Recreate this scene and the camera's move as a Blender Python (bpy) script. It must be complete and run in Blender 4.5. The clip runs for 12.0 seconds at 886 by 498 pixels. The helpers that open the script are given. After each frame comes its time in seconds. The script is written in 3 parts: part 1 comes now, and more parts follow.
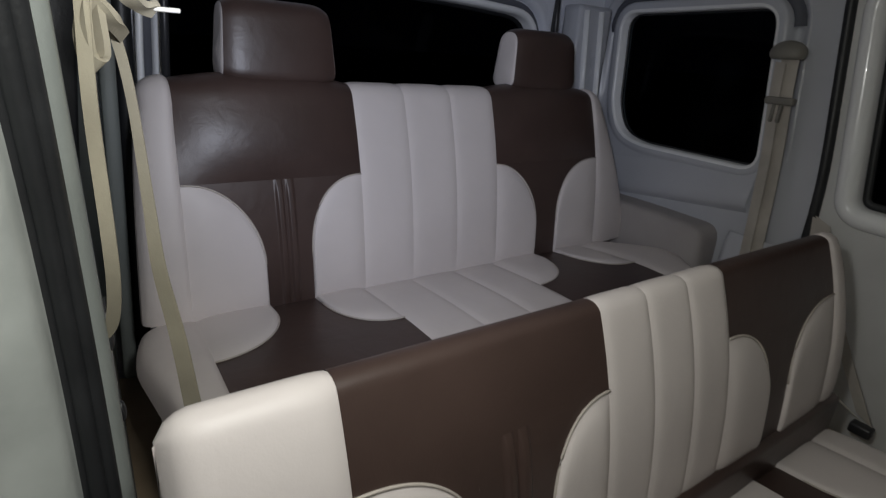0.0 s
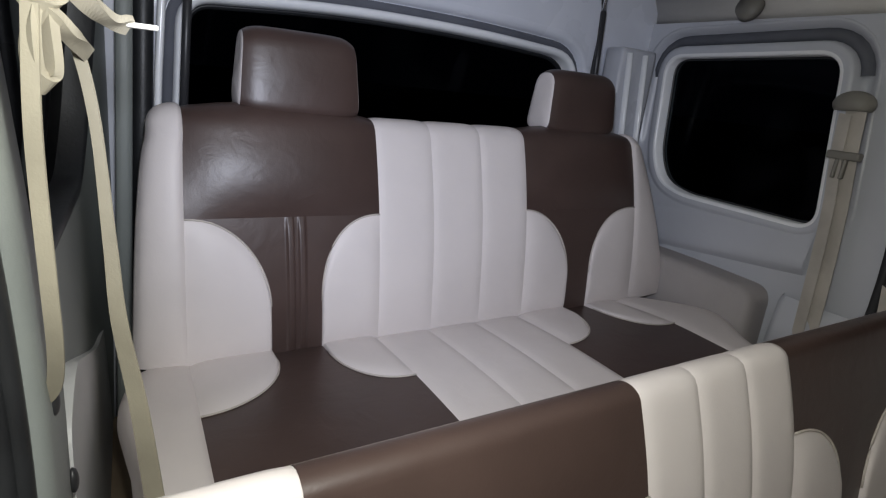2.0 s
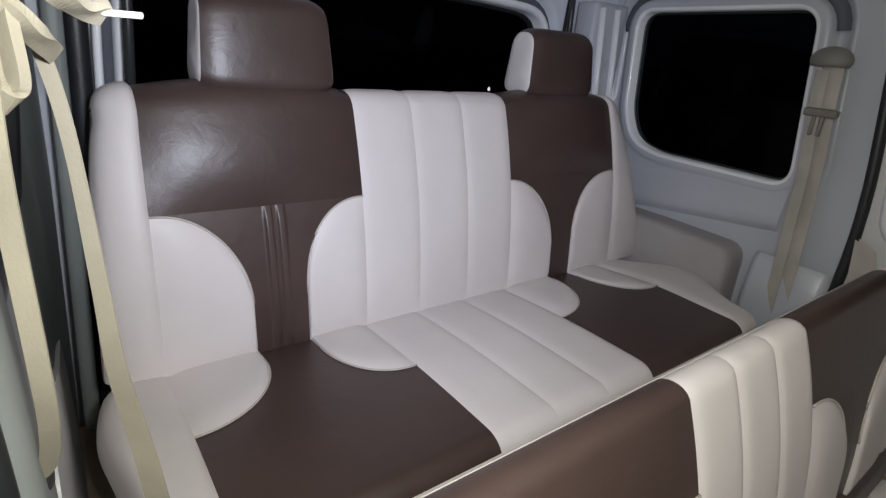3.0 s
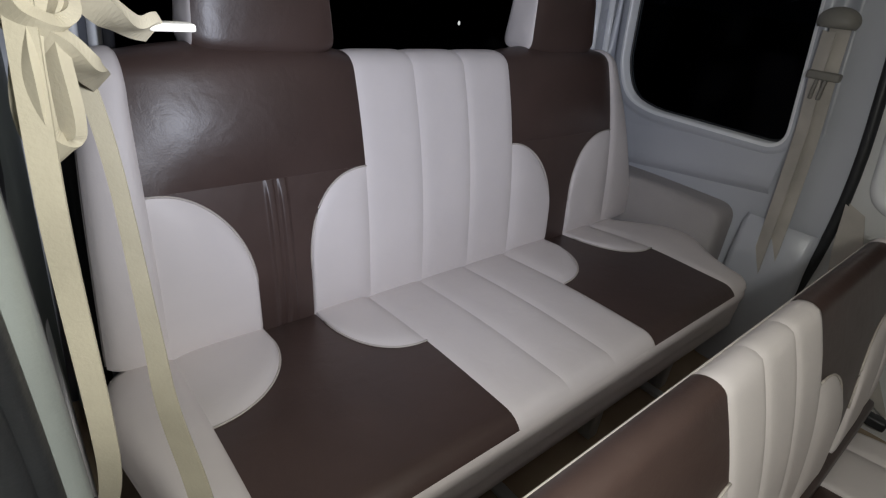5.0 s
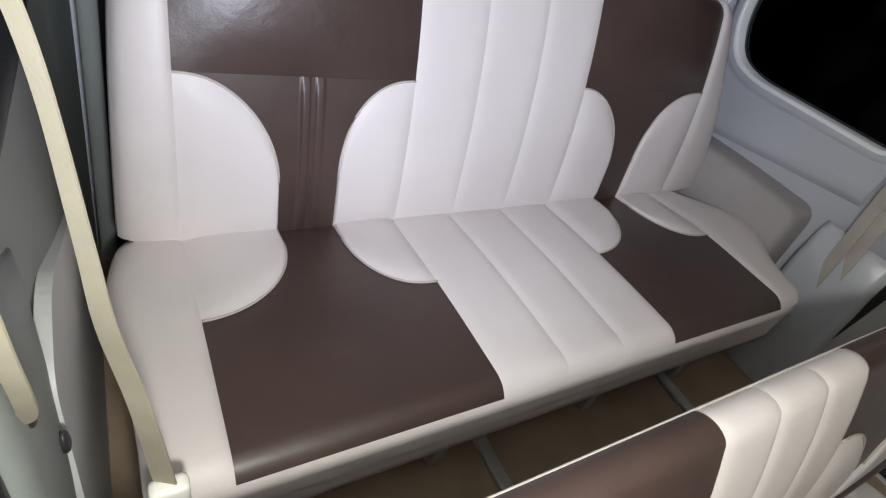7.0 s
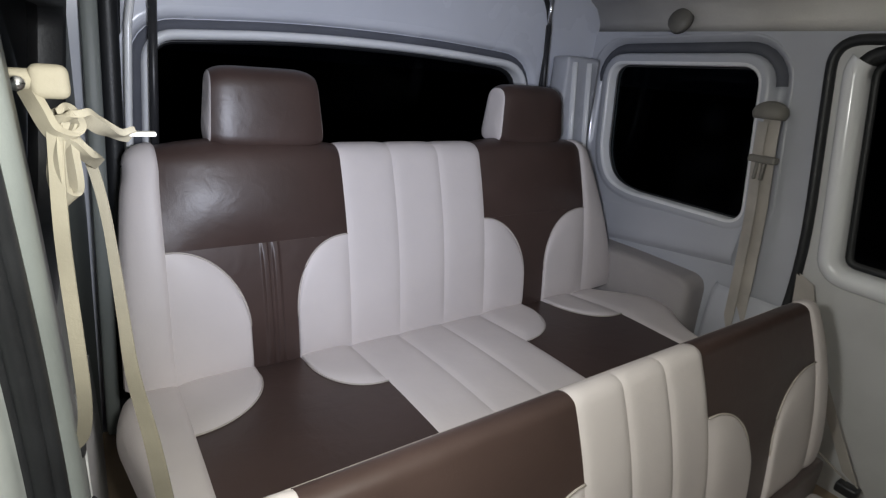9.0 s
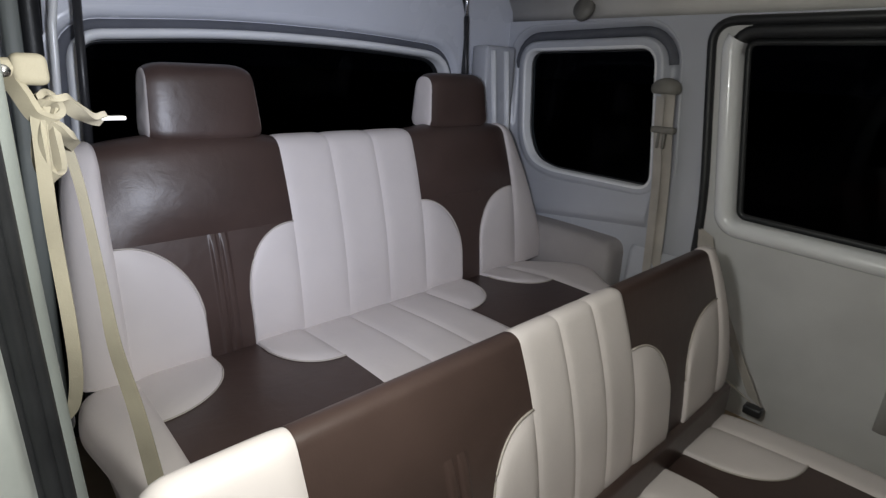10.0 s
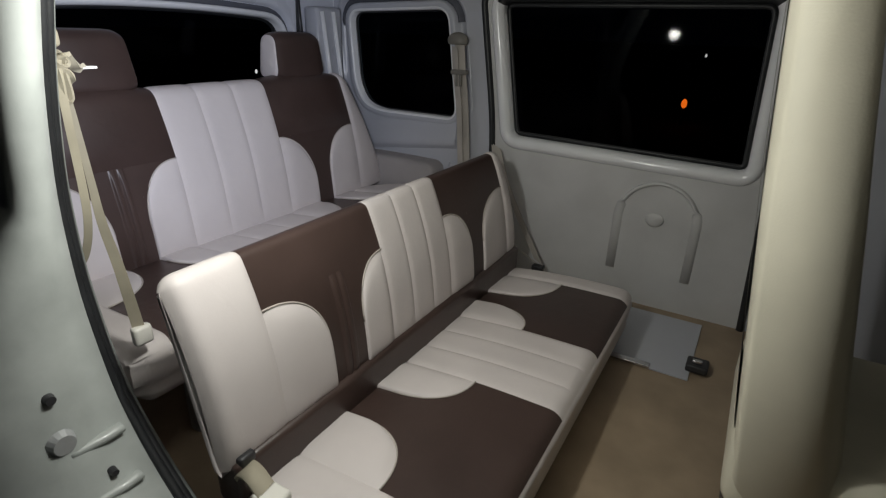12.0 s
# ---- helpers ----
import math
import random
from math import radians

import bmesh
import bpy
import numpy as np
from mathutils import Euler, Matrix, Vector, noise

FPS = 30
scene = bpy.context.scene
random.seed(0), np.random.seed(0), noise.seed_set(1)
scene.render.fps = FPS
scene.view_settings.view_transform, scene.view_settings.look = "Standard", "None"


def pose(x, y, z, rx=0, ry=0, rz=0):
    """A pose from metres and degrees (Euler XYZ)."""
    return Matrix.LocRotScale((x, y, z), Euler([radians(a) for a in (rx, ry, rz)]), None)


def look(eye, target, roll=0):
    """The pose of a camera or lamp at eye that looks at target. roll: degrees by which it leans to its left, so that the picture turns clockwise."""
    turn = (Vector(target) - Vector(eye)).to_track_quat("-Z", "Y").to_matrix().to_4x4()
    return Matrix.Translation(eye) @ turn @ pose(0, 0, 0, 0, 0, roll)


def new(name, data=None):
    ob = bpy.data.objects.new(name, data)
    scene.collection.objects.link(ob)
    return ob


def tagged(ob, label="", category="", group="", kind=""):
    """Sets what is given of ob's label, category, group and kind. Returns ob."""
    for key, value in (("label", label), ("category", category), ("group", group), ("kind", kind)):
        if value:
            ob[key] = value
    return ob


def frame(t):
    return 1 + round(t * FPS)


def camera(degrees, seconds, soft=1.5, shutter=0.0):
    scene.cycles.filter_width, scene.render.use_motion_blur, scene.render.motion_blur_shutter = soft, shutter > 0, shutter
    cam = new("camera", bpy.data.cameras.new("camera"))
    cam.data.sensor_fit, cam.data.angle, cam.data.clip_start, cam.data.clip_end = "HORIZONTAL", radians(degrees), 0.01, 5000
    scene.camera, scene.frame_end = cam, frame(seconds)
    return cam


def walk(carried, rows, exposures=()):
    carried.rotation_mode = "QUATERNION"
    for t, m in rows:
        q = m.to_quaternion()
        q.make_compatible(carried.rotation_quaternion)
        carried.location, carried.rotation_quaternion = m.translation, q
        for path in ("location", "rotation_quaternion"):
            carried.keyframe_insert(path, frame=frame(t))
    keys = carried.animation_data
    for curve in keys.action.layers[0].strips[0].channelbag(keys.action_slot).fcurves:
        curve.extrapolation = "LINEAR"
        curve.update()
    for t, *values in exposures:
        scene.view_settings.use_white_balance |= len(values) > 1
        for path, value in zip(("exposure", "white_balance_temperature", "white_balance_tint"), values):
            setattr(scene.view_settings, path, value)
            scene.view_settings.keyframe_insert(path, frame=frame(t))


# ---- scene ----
# ---------------------------------------------------------------- camera
cam = camera(80.0, 12.0, soft=1.2, shutter=0.3)
PATH = [
    (0, (-0.481, -1.073, 1.563), (0.596, 0.456, 0.853), 4.5),
    (0.5, (-0.448, -1.044, 1.559), (0.55, 0.579, 0.949), 5.0),
    (1, (-0.432, -1.045, 1.558), (0.524, 0.62, 0.997), 5.0),
    (1.5, (-0.417, -1.028, 1.554), (0.546, 0.632, 0.991), 6.3),
    (2, (-0.415, -1.003, 1.558), (0.58, 0.629, 0.968), 6.3),
    (2.5, (-0.428, -0.956, 1.559), (0.601, 0.634, 0.915), 5.6),
    (3, (-0.449, -0.899, 1.578), (0.692, 0.572, 0.848), 5.3),
    (3.5, (-0.497, -0.844, 1.585), (0.723, 0.496, 0.741), 5.1),
    (5.5, (-0.461, -0.808, 1.629), (0.704, 0.476, 0.632), 8.8),
    (6, (-0.415, -0.784, 1.637), (0.588, 0.499, 0.475), 15.3),
    (6.5, (-0.405, -0.752, 1.626), (0.575, 0.437, 0.351), 20.3),
    (8.5, (-0.441, -0.991, 1.657), (0.618, 0.521, 0.888), 6.1),
    (9, (-0.451, -1.061, 1.657), (0.641, 0.481, 1.003), 4.9),
    (9.5, (-0.484, -1.103, 1.649), (0.704, 0.375, 1.013), 4.0),
    (10, (-0.521, -1.12, 1.637), (0.768, 0.266, 0.991), 2.7),
    (10.5, (-0.604, -1.155, 1.622), (0.843, 0.046, 0.942), 1.6),
    (11, (-0.745, -1.2, 1.627), (0.832, -0.201, 0.909), 2.3),
    (11.5, (-0.833, -1.298, 1.645), (0.801, -0.414, 0.904), 1.9),
    (12, (-0.867, -1.418, 1.646), (0.734, -0.496, 0.88), 1.8),
]
walk(cam, [(t, look(eye, target, roll)) for t, eye, target, roll in PATH],
     exposures=[(0.0, -1.85), (0.5, -1.65), (1.0, -1.45), (1.5, -1.22), (2.5, -0.95), (3.0, -0.85), (3.5, -0.62), (5.5, -1.32), (6.0, -0.55), (6.5, -0.35), (8.5, -1.17), (9.0, -1.05), (9.5, -1.1), (10.5, -1.3), (11.0, -1.75), (11.5, -1.8), (12.0, -1.28)])

# ---------------------------------------------------------------- light
world = bpy.data.worlds.new("night")
world.use_nodes = True
world.node_tree.nodes["Background"].inputs[0].default_value = (0.004, 0.005, 0.010, 1)
world.node_tree.nodes["Background"].inputs[1].default_value = 0.3
scene.world = world
# the phone's torch: a soft beam and its wide spill
AT = (-0.385, -0.925, 1.630)
beam = bpy.data.lights.new("torch_beam", "SPOT")
beam.energy, beam.color, beam.shadow_soft_size = 31.0, (0.865, 0.965, 1.33), 0.028
beam.spot_size, beam.spot_blend = radians(86), 1.0
new("torch_beam", beam).matrix_world = look(AT, (0.11, -0.03, 1.46))
spill = bpy.data.lights.new("torch_spill", "POINT")
spill.energy, spill.color, spill.shadow_soft_size = 23.0, (0.96, 0.97, 0.91), 0.028
new("torch_spill", spill).matrix_world = pose(*AT)


# ---------------------------------------------------------------- materials
def material(name, base, rough, metal=0.0, var=0.12, scale=6.0, grain=350.0, bump=0.12, spec=0.5, coat=0.0, crease=0.0):
    """A surface with two scales of colour variation, uneven gloss and fine relief."""
    m = bpy.data.materials.new(name)
    m.use_nodes = True
    nt = m.node_tree
    n, l = nt.nodes, nt.links
    b = n["Principled BSDF"]
    tc = n.new("ShaderNodeTexCoord")
    big = n.new("ShaderNodeTexNoise")
    big.inputs["Scale"].default_value, big.inputs["Detail"].default_value = scale, 5.0
    fine = n.new("ShaderNodeTexNoise")
    fine.inputs["Scale"].default_value, fine.inputs["Detail"].default_value = grain, 3.0
    l.new(tc.outputs["Object"], big.inputs["Vector"])
    l.new(tc.outputs["Object"], fine.inputs["Vector"])
    ramp = n.new("ShaderNodeMapRange")
    ramp.inputs["From Min"].default_value, ramp.inputs["From Max"].default_value = 0.3, 0.7
    ramp.inputs["To Min"].default_value, ramp.inputs["To Max"].default_value = 1.0 - var, 1.0 + var * 0.6
    l.new(big.outputs["Fac"], ramp.inputs["Value"])
    mul = n.new("ShaderNodeVectorMath")
    mul.operation = "SCALE"
    mul.inputs[0].default_value = base
    l.new(ramp.outputs["Result"], mul.inputs["Scale"])
    l.new(mul.outputs["Vector"], b.inputs["Base Color"])
    rr = n.new("ShaderNodeMapRange")
    rr.inputs["To Min"].default_value, rr.inputs["To Max"].default_value = max(0.03, rough - 0.1), min(1.0, rough + 0.1)
    l.new(big.outputs["Fac"], rr.inputs["Value"])
    l.new(rr.outputs["Result"], b.inputs["Roughness"])
    b.inputs["Metallic"].default_value = metal
    b.inputs["Specular IOR Level"].default_value = spec
    b.inputs["Coat Weight"].default_value = coat
    bp = n.new("ShaderNodeBump")
    bp.inputs["Strength"].default_value, bp.inputs["Distance"].default_value = bump, 0.002
    l.new(fine.outputs["Fac"], bp.inputs["Height"])
    if crease:
        soft_noise = n.new("ShaderNodeTexNoise")
        soft_noise.inputs["Scale"].default_value, soft_noise.inputs["Detail"].default_value = 22.0, 3.0
        soft_noise.inputs["Distortion"].default_value = 0.6
        l.new(tc.outputs["Object"], soft_noise.inputs["Vector"])
        cb = n.new("ShaderNodeBump")
        cb.inputs["Strength"].default_value, cb.inputs["Distance"].default_value = crease, 0.012
        l.new(soft_noise.outputs["Fac"], cb.inputs["Height"])
        l.new(cb.outputs["Normal"], bp.inputs["Normal"])
    l.new(bp.outputs["Normal"], b.inputs["Normal"])
    return m


CREAM = material("cream_leatherette", (0.70, 0.645, 0.632), 0.50, var=0.08, scale=4, grain=420, bump=0.06, spec=0.35, crease=0.06)
BROWN = material("brown_leatherette", (0.0625, 0.0390, 0.0335), 0.40, var=0.22, scale=5, grain=420, bump=0.08, spec=0.55, crease=0.09)
PIPING = material("cream_piping", (0.52, 0.47, 0.43), 0.6, var=0.08)
# same white as TAILGATE, kept darker for the weaker light on the side
PAINT = material("body_paint_dim", (0.50, 0.515, 0.565), 0.30, var=0.08, scale=3, grain=160, bump=0.01, coat=0.3)
# gloss white, lighter than the body: the torch's highlight on edges is in the colour
WHITE = material("gloss_white_highlight", (0.88, 0.89, 0.91), 0.20, var=0.05, scale=4, grain=160, bump=0.01, coat=0.5)
FADED = material("faded_webbing", (0.50, 0.465, 0.42), 0.8, var=0.15, scale=14, grain=500, bump=0.1, spec=0.2)
# the van's white again, with the stronger light on the tailgate in its colour
TAILGATE = material("body_paint_lit", (0.70, 0.72, 0.79), 0.26, var=0.08, scale=3, grain=160, bump=0.01, coat=0.3)
JAMB = material("silver_jamb_paint", (0.43, 0.455, 0.44), 0.36, var=0.22, scale=10, grain=120, bump=0.06, coat=0.2)
TRIM = material("grey_door_trim", (0.63, 0.63, 0.63), 0.45, var=0.1, scale=5, grain=300, bump=0.2)
# the trim's own grey; on wall_left it stands for body paint in shade
PILLAR = material("grey_trim_and_shaded_side", (0.24, 0.26, 0.25), 0.5, var=0.12, scale=6, grain=280, bump=0.15)
LINING = material("cream_headlining", (0.74, 0.72, 0.68), 0.85, var=0.1, scale=7, grain=260, bump=0.3, spec=0.2)
RUBBER = material("black_rubber", (0.018, 0.019, 0.021), 0.45, var=0.2, scale=20, grain=200, bump=0.2)
# dark grey that stands for the shade in the window grooves
GROOVE_SHADE = material("groove_shade_grey", (0.115, 0.12, 0.14), 0.7, var=0.15, scale=12, grain=240, bump=0.15, spec=0.2)
DARKPL = material("dark_plastic", (0.03, 0.03, 0.033), 0.4, var=0.2)
FLOORMAT = material("tan_floor_mat", (0.36, 0.275, 0.19), 0.5, var=0.2, scale=8, grain=200, bump=0.25)
STEEL = material("grey_painted_steel", (0.50, 0.51, 0.52), 0.35, metal=0.4, var=0.2, scale=15)
CHROME = material("bright_steel", (0.7, 0.7, 0.72), 0.22, metal=1.0, var=0.1)
BELT = material("cream_webbing", (0.37, 0.335, 0.26), 0.75, var=0.15, scale=14, grain=500, bump=0.12, spec=0.2)
VINYL = material("beige_vinyl", (0.36, 0.335, 0.33), 0.6, var=0.1, scale=5, grain=300, bump=0.12, spec=0.3)
SEATCOVER = material("ivory_seat_cover", (0.78, 0.74, 0.60), 0.6, var=0.08, scale=6, grain=300, bump=0.15)
# taupe of the plastic fittings; on the front seat's back it stands for shade
TAUPE = material("taupe_plastic_and_shade", (0.20, 0.19, 0.17), 0.5, var=0.15)
TAG = material("white_plastic", (0.80, 0.78, 0.72), 0.4, var=0.05)
ASPHALT = material("dark_asphalt", (0.045, 0.045, 0.047), 0.9, var=0.3, scale=2, grain=60, bump=0.5)


def glass_material():
    m = bpy.data.materials.new("tinted_glass")
    m.use_nodes = True
    n, l = m.node_tree.nodes, m.node_tree.links
    n.remove(n["Principled BSDF"])
    clear = n.new("ShaderNodeBsdfTransparent")
    clear.inputs[0].default_value = (0.25, 0.27, 0.28, 1)
    gloss = n.new("ShaderNodeBsdfGlossy")
    gloss.inputs["Roughness"].default_value = 0.03
    fres = n.new("ShaderNodeFresnel")
    fres.inputs["IOR"].default_value = 1.12
    mix = n.new("ShaderNodeMixShader")
    l.new(fres.outputs[0], mix.inputs[0])
    l.new(clear.outputs[0], mix.inputs[1])
    l.new(gloss.outputs[0], mix.inputs[2])
    l.new(mix.outputs[0], n["Material Output"].inputs[0])
    return m


def glow_material(name, colour, strength):
    m = bpy.data.materials.new(name)
    m.use_nodes = True
    b = m.node_tree.nodes["Principled BSDF"]
    b.inputs["Emission Color"].default_value = (*colour, 1)
    b.inputs["Emission Strength"].default_value = strength
    return m


GLASS = glass_material()


# ---------------------------------------------------------------- mesh helpers
def finish(bm, name, mat, smooth=True):
    me = bpy.data.meshes.new(name)
    bmesh.ops.remove_doubles(bm, verts=bm.verts, dist=1e-5)
    bmesh.ops.recalc_face_normals(bm, faces=bm.faces)
    for f in bm.faces:
        f.smooth = smooth
    bm.to_mesh(me)
    bm.free()
    me.materials.append(mat)
    return me


def part(name, bm, mat, parent=None, label="", smooth=True):
    ob = new(name, finish(bm, name, mat, smooth))
    if parent:
        ob.parent = parent
    if label:
        tagged(ob, label)
    return ob


def thing(name, label, category, at=(0, 0, 0), group="", kind=""):
    ob = new(name)
    ob.location = at
    return tagged(ob, label, category, group, kind)


def hold(ob, parent):
    """Parents ob without moving it."""
    ob.parent = parent
    ob.matrix_parent_inverse = Matrix.Translation(parent.location).inverted()
    return ob


def span(a, b, n):
    return [a + (b - a) * k / n for k in range(n + 1)]


def grid(bm, rows):
    """Quads between rows of points."""
    vs = [[bm.verts.new(p) for p in r] for r in rows]
    for a, b in zip(vs, vs[1:]):
        for i in range(len(a) - 1):
            bm.faces.new((a[i], a[i + 1], b[i + 1], b[i]))
    return vs


def box(bm, lo, hi, bevel=0.0, seg=2):
    r = bmesh.ops.create_cube(bm, size=1.0)
    c = [(a + b) / 2 for a, b in zip(lo, hi)]
    s = [b - a for a, b in zip(lo, hi)]
    bmesh.ops.transform(bm, matrix=Matrix.Translation(c) @ Matrix.Diagonal((*s, 1)), verts=r["verts"])
    if bevel:
        es = list({e for v in r["verts"] for e in v.link_edges})
        bmesh.ops.bevel(bm, geom=es, offset=bevel, segments=seg, profile=0.6, affect="EDGES")


def tube(bm, pts, r, n=8, flat=1.0, closed=False):
    """A tube along pts; flat squeezes it."""
    pts = [Vector(p) for p in pts]
    rows = []
    m = len(pts)
    for i, p in enumerate(pts):
        a = pts[(i - 1) % m] if closed or i else p
        b = pts[(i + 1) % m] if closed or i < m - 1 else p
        d = (b - a).normalized()
        up = Vector((0, 0, 1)) if abs(d.z) < 0.9 else Vector((1, 0, 0))
        u = d.cross(up).normalized()
        w = d.cross(u)
        rows.append([p + u * (r * math.cos(t)) + w * (r * flat * math.sin(t)) for t in [2 * math.pi * k / n for k in range(n + 1)]])
    if closed:
        rows.append(rows[0])
    vs = grid(bm, rows)
    if not closed:
        bm.faces.new(vs[0][:-1])
        bm.faces.new(vs[-1][:-1])


def ribbon(bm, pts, width, side, thick=0.0009):
    """A flat strap along pts, wide along the given direction (one, or one for each point)."""
    pts = [Vector(p) for p in pts]
    rows = []
    for i, p in enumerate(pts):
        s = Vector(side[i] if isinstance(side, list) else side).normalized()
        w = width[i] if isinstance(width, list) else width
        d = (pts[min(i + 1, len(pts) - 1)] - pts[max(i - 1, 0)]).normalized()
        n = d.cross(s).normalized() * thick
        a, b = p - s * w / 2, p + s * w / 2
        rows.append([a - n, p - n, b - n, b + n, p + n, a + n, a - n])
    grid(bm, rows)


def smooth_path(ctrl, n=8):
    """Catmull-Rom through the control points."""
    c = [Vector(p) for p in ctrl]
    c = [c[0] * 2 - c[1]] + c + [c[-1] * 2 - c[-2]]
    out = []
    for i in range(1, len(c) - 2):
        for k in range(n):
            t = k / n
            out.append(0.5 * ((2 * c[i]) + (c[i + 1] - c[i - 1]) * t + (2 * c[i - 1] - 5 * c[i] + 4 * c[i + 1] - c[i + 2]) * t * t
                              + (3 * c[i] - c[i - 1] - 3 * c[i + 1] + c[i + 2]) * t ** 3))
    return out + [c[-2]]


def rounded(poly, radii, n=7):
    """A closed 2D outline with its corners rounded."""
    out = []
    m = len(poly)
    for i, p in enumerate(poly):
        r = radii[i] if isinstance(radii, (list, tuple)) else radii
        p = Vector(p)
        a, b = Vector(poly[i - 1]), Vector(poly[(i + 1) % m])
        da, db = (a - p).normalized(), (b - p).normalized()
        r = min(r, (a - p).length * 0.48, (b - p).length * 0.48)
        for k in range(n + 1):
            t = k / n
            q0, q1 = p + da * r * (1 - t), p + db * r * t
            out.append(q0.lerp(q1, t))
    return out


def offset2(poly, d):
    """The outline moved out by d."""
    area = sum(poly[i - 1].x * p.y - p.x * poly[i - 1].y for i, p in enumerate(poly))
    s = 1 if area > 0 else -1
    out = []
    for i, p in enumerate(poly):
        t = (poly[(i + 1) % len(poly)] - poly[i - 1])
        t = t.normalized() if t.length > 1e-9 else Vector((1, 0))
        out.append(p + Vector((t.y, -t.x)) * d * s)
    return out


def frame_ring(bm, outline, profile, place):
    """A frame round an outline: profile is rows of (offset outwards, height off the wall)."""
    rows = []
    for d, h in profile:
        o = offset2(outline, d)
        rows.append([place(p.x, p.y, h) for p in o + [o[0]]])
    grid(bm, rows)


def open_ring(bm, outline, profile, place, keep):
    """A frame along the part of an outline that keep() accepts."""
    n = len(outline)
    start = next(i for i in range(n) if keep(outline[i]) and not keep(outline[i - 1]))
    idx = [(start + k) % n for k in range(n)]
    idx = [i for i in idx if keep(outline[i])]
    rows = []
    for d, h in profile:
        o = offset2(outline, d)
        rows.append([place(o[i].x, o[i].y, h) for i in idx])
    grid(bm, rows)


def sheet(bm, outer, holes, place, thick):
    """A wall panel with openings right through it."""
    def fill(h):
        edges = []
        for loop in [outer] + holes:
            vs = [bm.verts.new(place(p[0], p[1], h)) for p in loop]
            edges += [bm.edges.new((vs[i - 1], vs[i])) for i in range(len(vs))]
        bmesh.ops.triangle_fill(bm, use_beauty=True, use_dissolve=False, edges=edges)
    fill(0.0)
    fill(-thick)
    for loop in [outer] + holes:
        ps = [Vector(p) for p in loop]
        ps.append(ps[0])
        grid(bm, [[place(p.x, p.y, 0.0) for p in ps], [place(p.x, p.y, -thick) for p in ps]])


# ---------------------------------------------------------------- the van's shell
def right_wall(y, z, h):
    return (0.985 - 0.10 * max(0.0, z - 1.70) - h, y, z)


def left_wall(y, z, h):
    lean = max(0.0, min(1.0, (y + 0.46) / 0.2))
    return (-0.513 + lean * (0.014 + 0.13 * max(0.0, z - 1.30)) + h, y, z)


def rear_wall(x, z, h):
    return (x, 0.235 - 0.12 * (z - 1.5) - h, z)


FLOOR_Z = 0.74
# openings, as outlines of (y, z) or (x, z)
QUARTER = rounded([(0.125, 1.705), (0.102, 1.43), (0.060, 1.352), (-0.02, 1.328), (-0.388, 1.326), (-0.338, 1.718)], [0.05, 0.16, 0.07, 0.12, 0.045, 0.05])
DOOR_WIN = rounded([(-0.630, 1.282), (-0.556, 1.748), (-1.405, 1.748), (-1.425, 1.262)], [0.03, 0.045, 0.04, 0.03])
DOOR = rounded([(-0.52, FLOOR_Z - 0.02), (-0.568, 1.22), (-0.484, 1.785), (-1.46, 1.785), (-1.52, FLOOR_Z - 0.02)], [0.1, 0.2, 0.07, 0.07, 0.03])
REAR_WIN = rounded([(-0.345, 1.10), (-0.310, 1.662), (0.0, 1.686), (0.35, 1.686), (0.690, 1.666), (0.735, 1.10)], [0.08, 0.05, 0.3, 0.3, 0.09, 0.08])


def pressed(y, z, h):
    """The body side with its pressed groove, which fades out below the quarter window."""
    k = max(0.0, min(1.0, (z - 1.36) / 0.16))
    return right_wall(y, z, h * k if h < 0 else h)


bm = bmesh.new()
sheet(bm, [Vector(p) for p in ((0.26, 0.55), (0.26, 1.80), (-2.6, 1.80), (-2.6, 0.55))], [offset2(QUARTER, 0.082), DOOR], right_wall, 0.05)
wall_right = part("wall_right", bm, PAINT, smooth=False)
tagged(wall_right, "white painted inner body side of the van", "wall", kind="structure")

# quarter window: stepped frame, groove, pane
window_1 = tagged(new("window_1"), "fixed quarter window in a white pressed frame", "window", kind="structure")
bm = bmesh.new()
frame_ring(bm, QUARTER, [(0.010, 0.004), (0.018, 0.005), (0.026, 0.004), (0.031, 0.0), (0.035, -0.026), (0.042, -0.034), (0.053, -0.032), (0.064, -0.018), (0.074, -0.003), (0.082, 0.0), (0.082, -0.04)], pressed)
part("window_frame", bm, PAINT, window_1)
bm = bmesh.new()
frame_ring(bm, QUARTER, [(0.0, -0.05), (0.0, -0.003), (0.002, 0.002), (0.005, 0.004), (0.010, 0.004)], right_wall)
part("lip", bm, WHITE, window_1, "glossy white lip, lightened as a highlight")
bm = bmesh.new()
frame_ring(bm, QUARTER, [(0.0, -0.034), (-0.002, -0.028), (-0.004, -0.028), (-0.006, -0.034)], right_wall)
part("window_seal", bm, RUBBER, window_1)
bm = bmesh.new()
bm.faces.new([bm.verts.new(right_wall(p.x, p.y, -0.032)) for p in QUARTER])
part("pane", bm, GLASS, window_1)

# an added strip: the groove's shade is put into its dark colour
bm = bmesh.new()
open_ring(bm, QUARTER, [(0.034, -0.020), (0.038, -0.010), (0.046, -0.006), (0.055, -0.010), (0.062, -0.022)], lambda y, z, h: right_wall(y, z, h - 0.035 * max(0.0, 1.665 - z) / 0.06), lambda p: p.y > 1.60)
part("groove_shade", bm, GROOVE_SHADE, window_1, "dark strip painted as shade in the groove over the window")

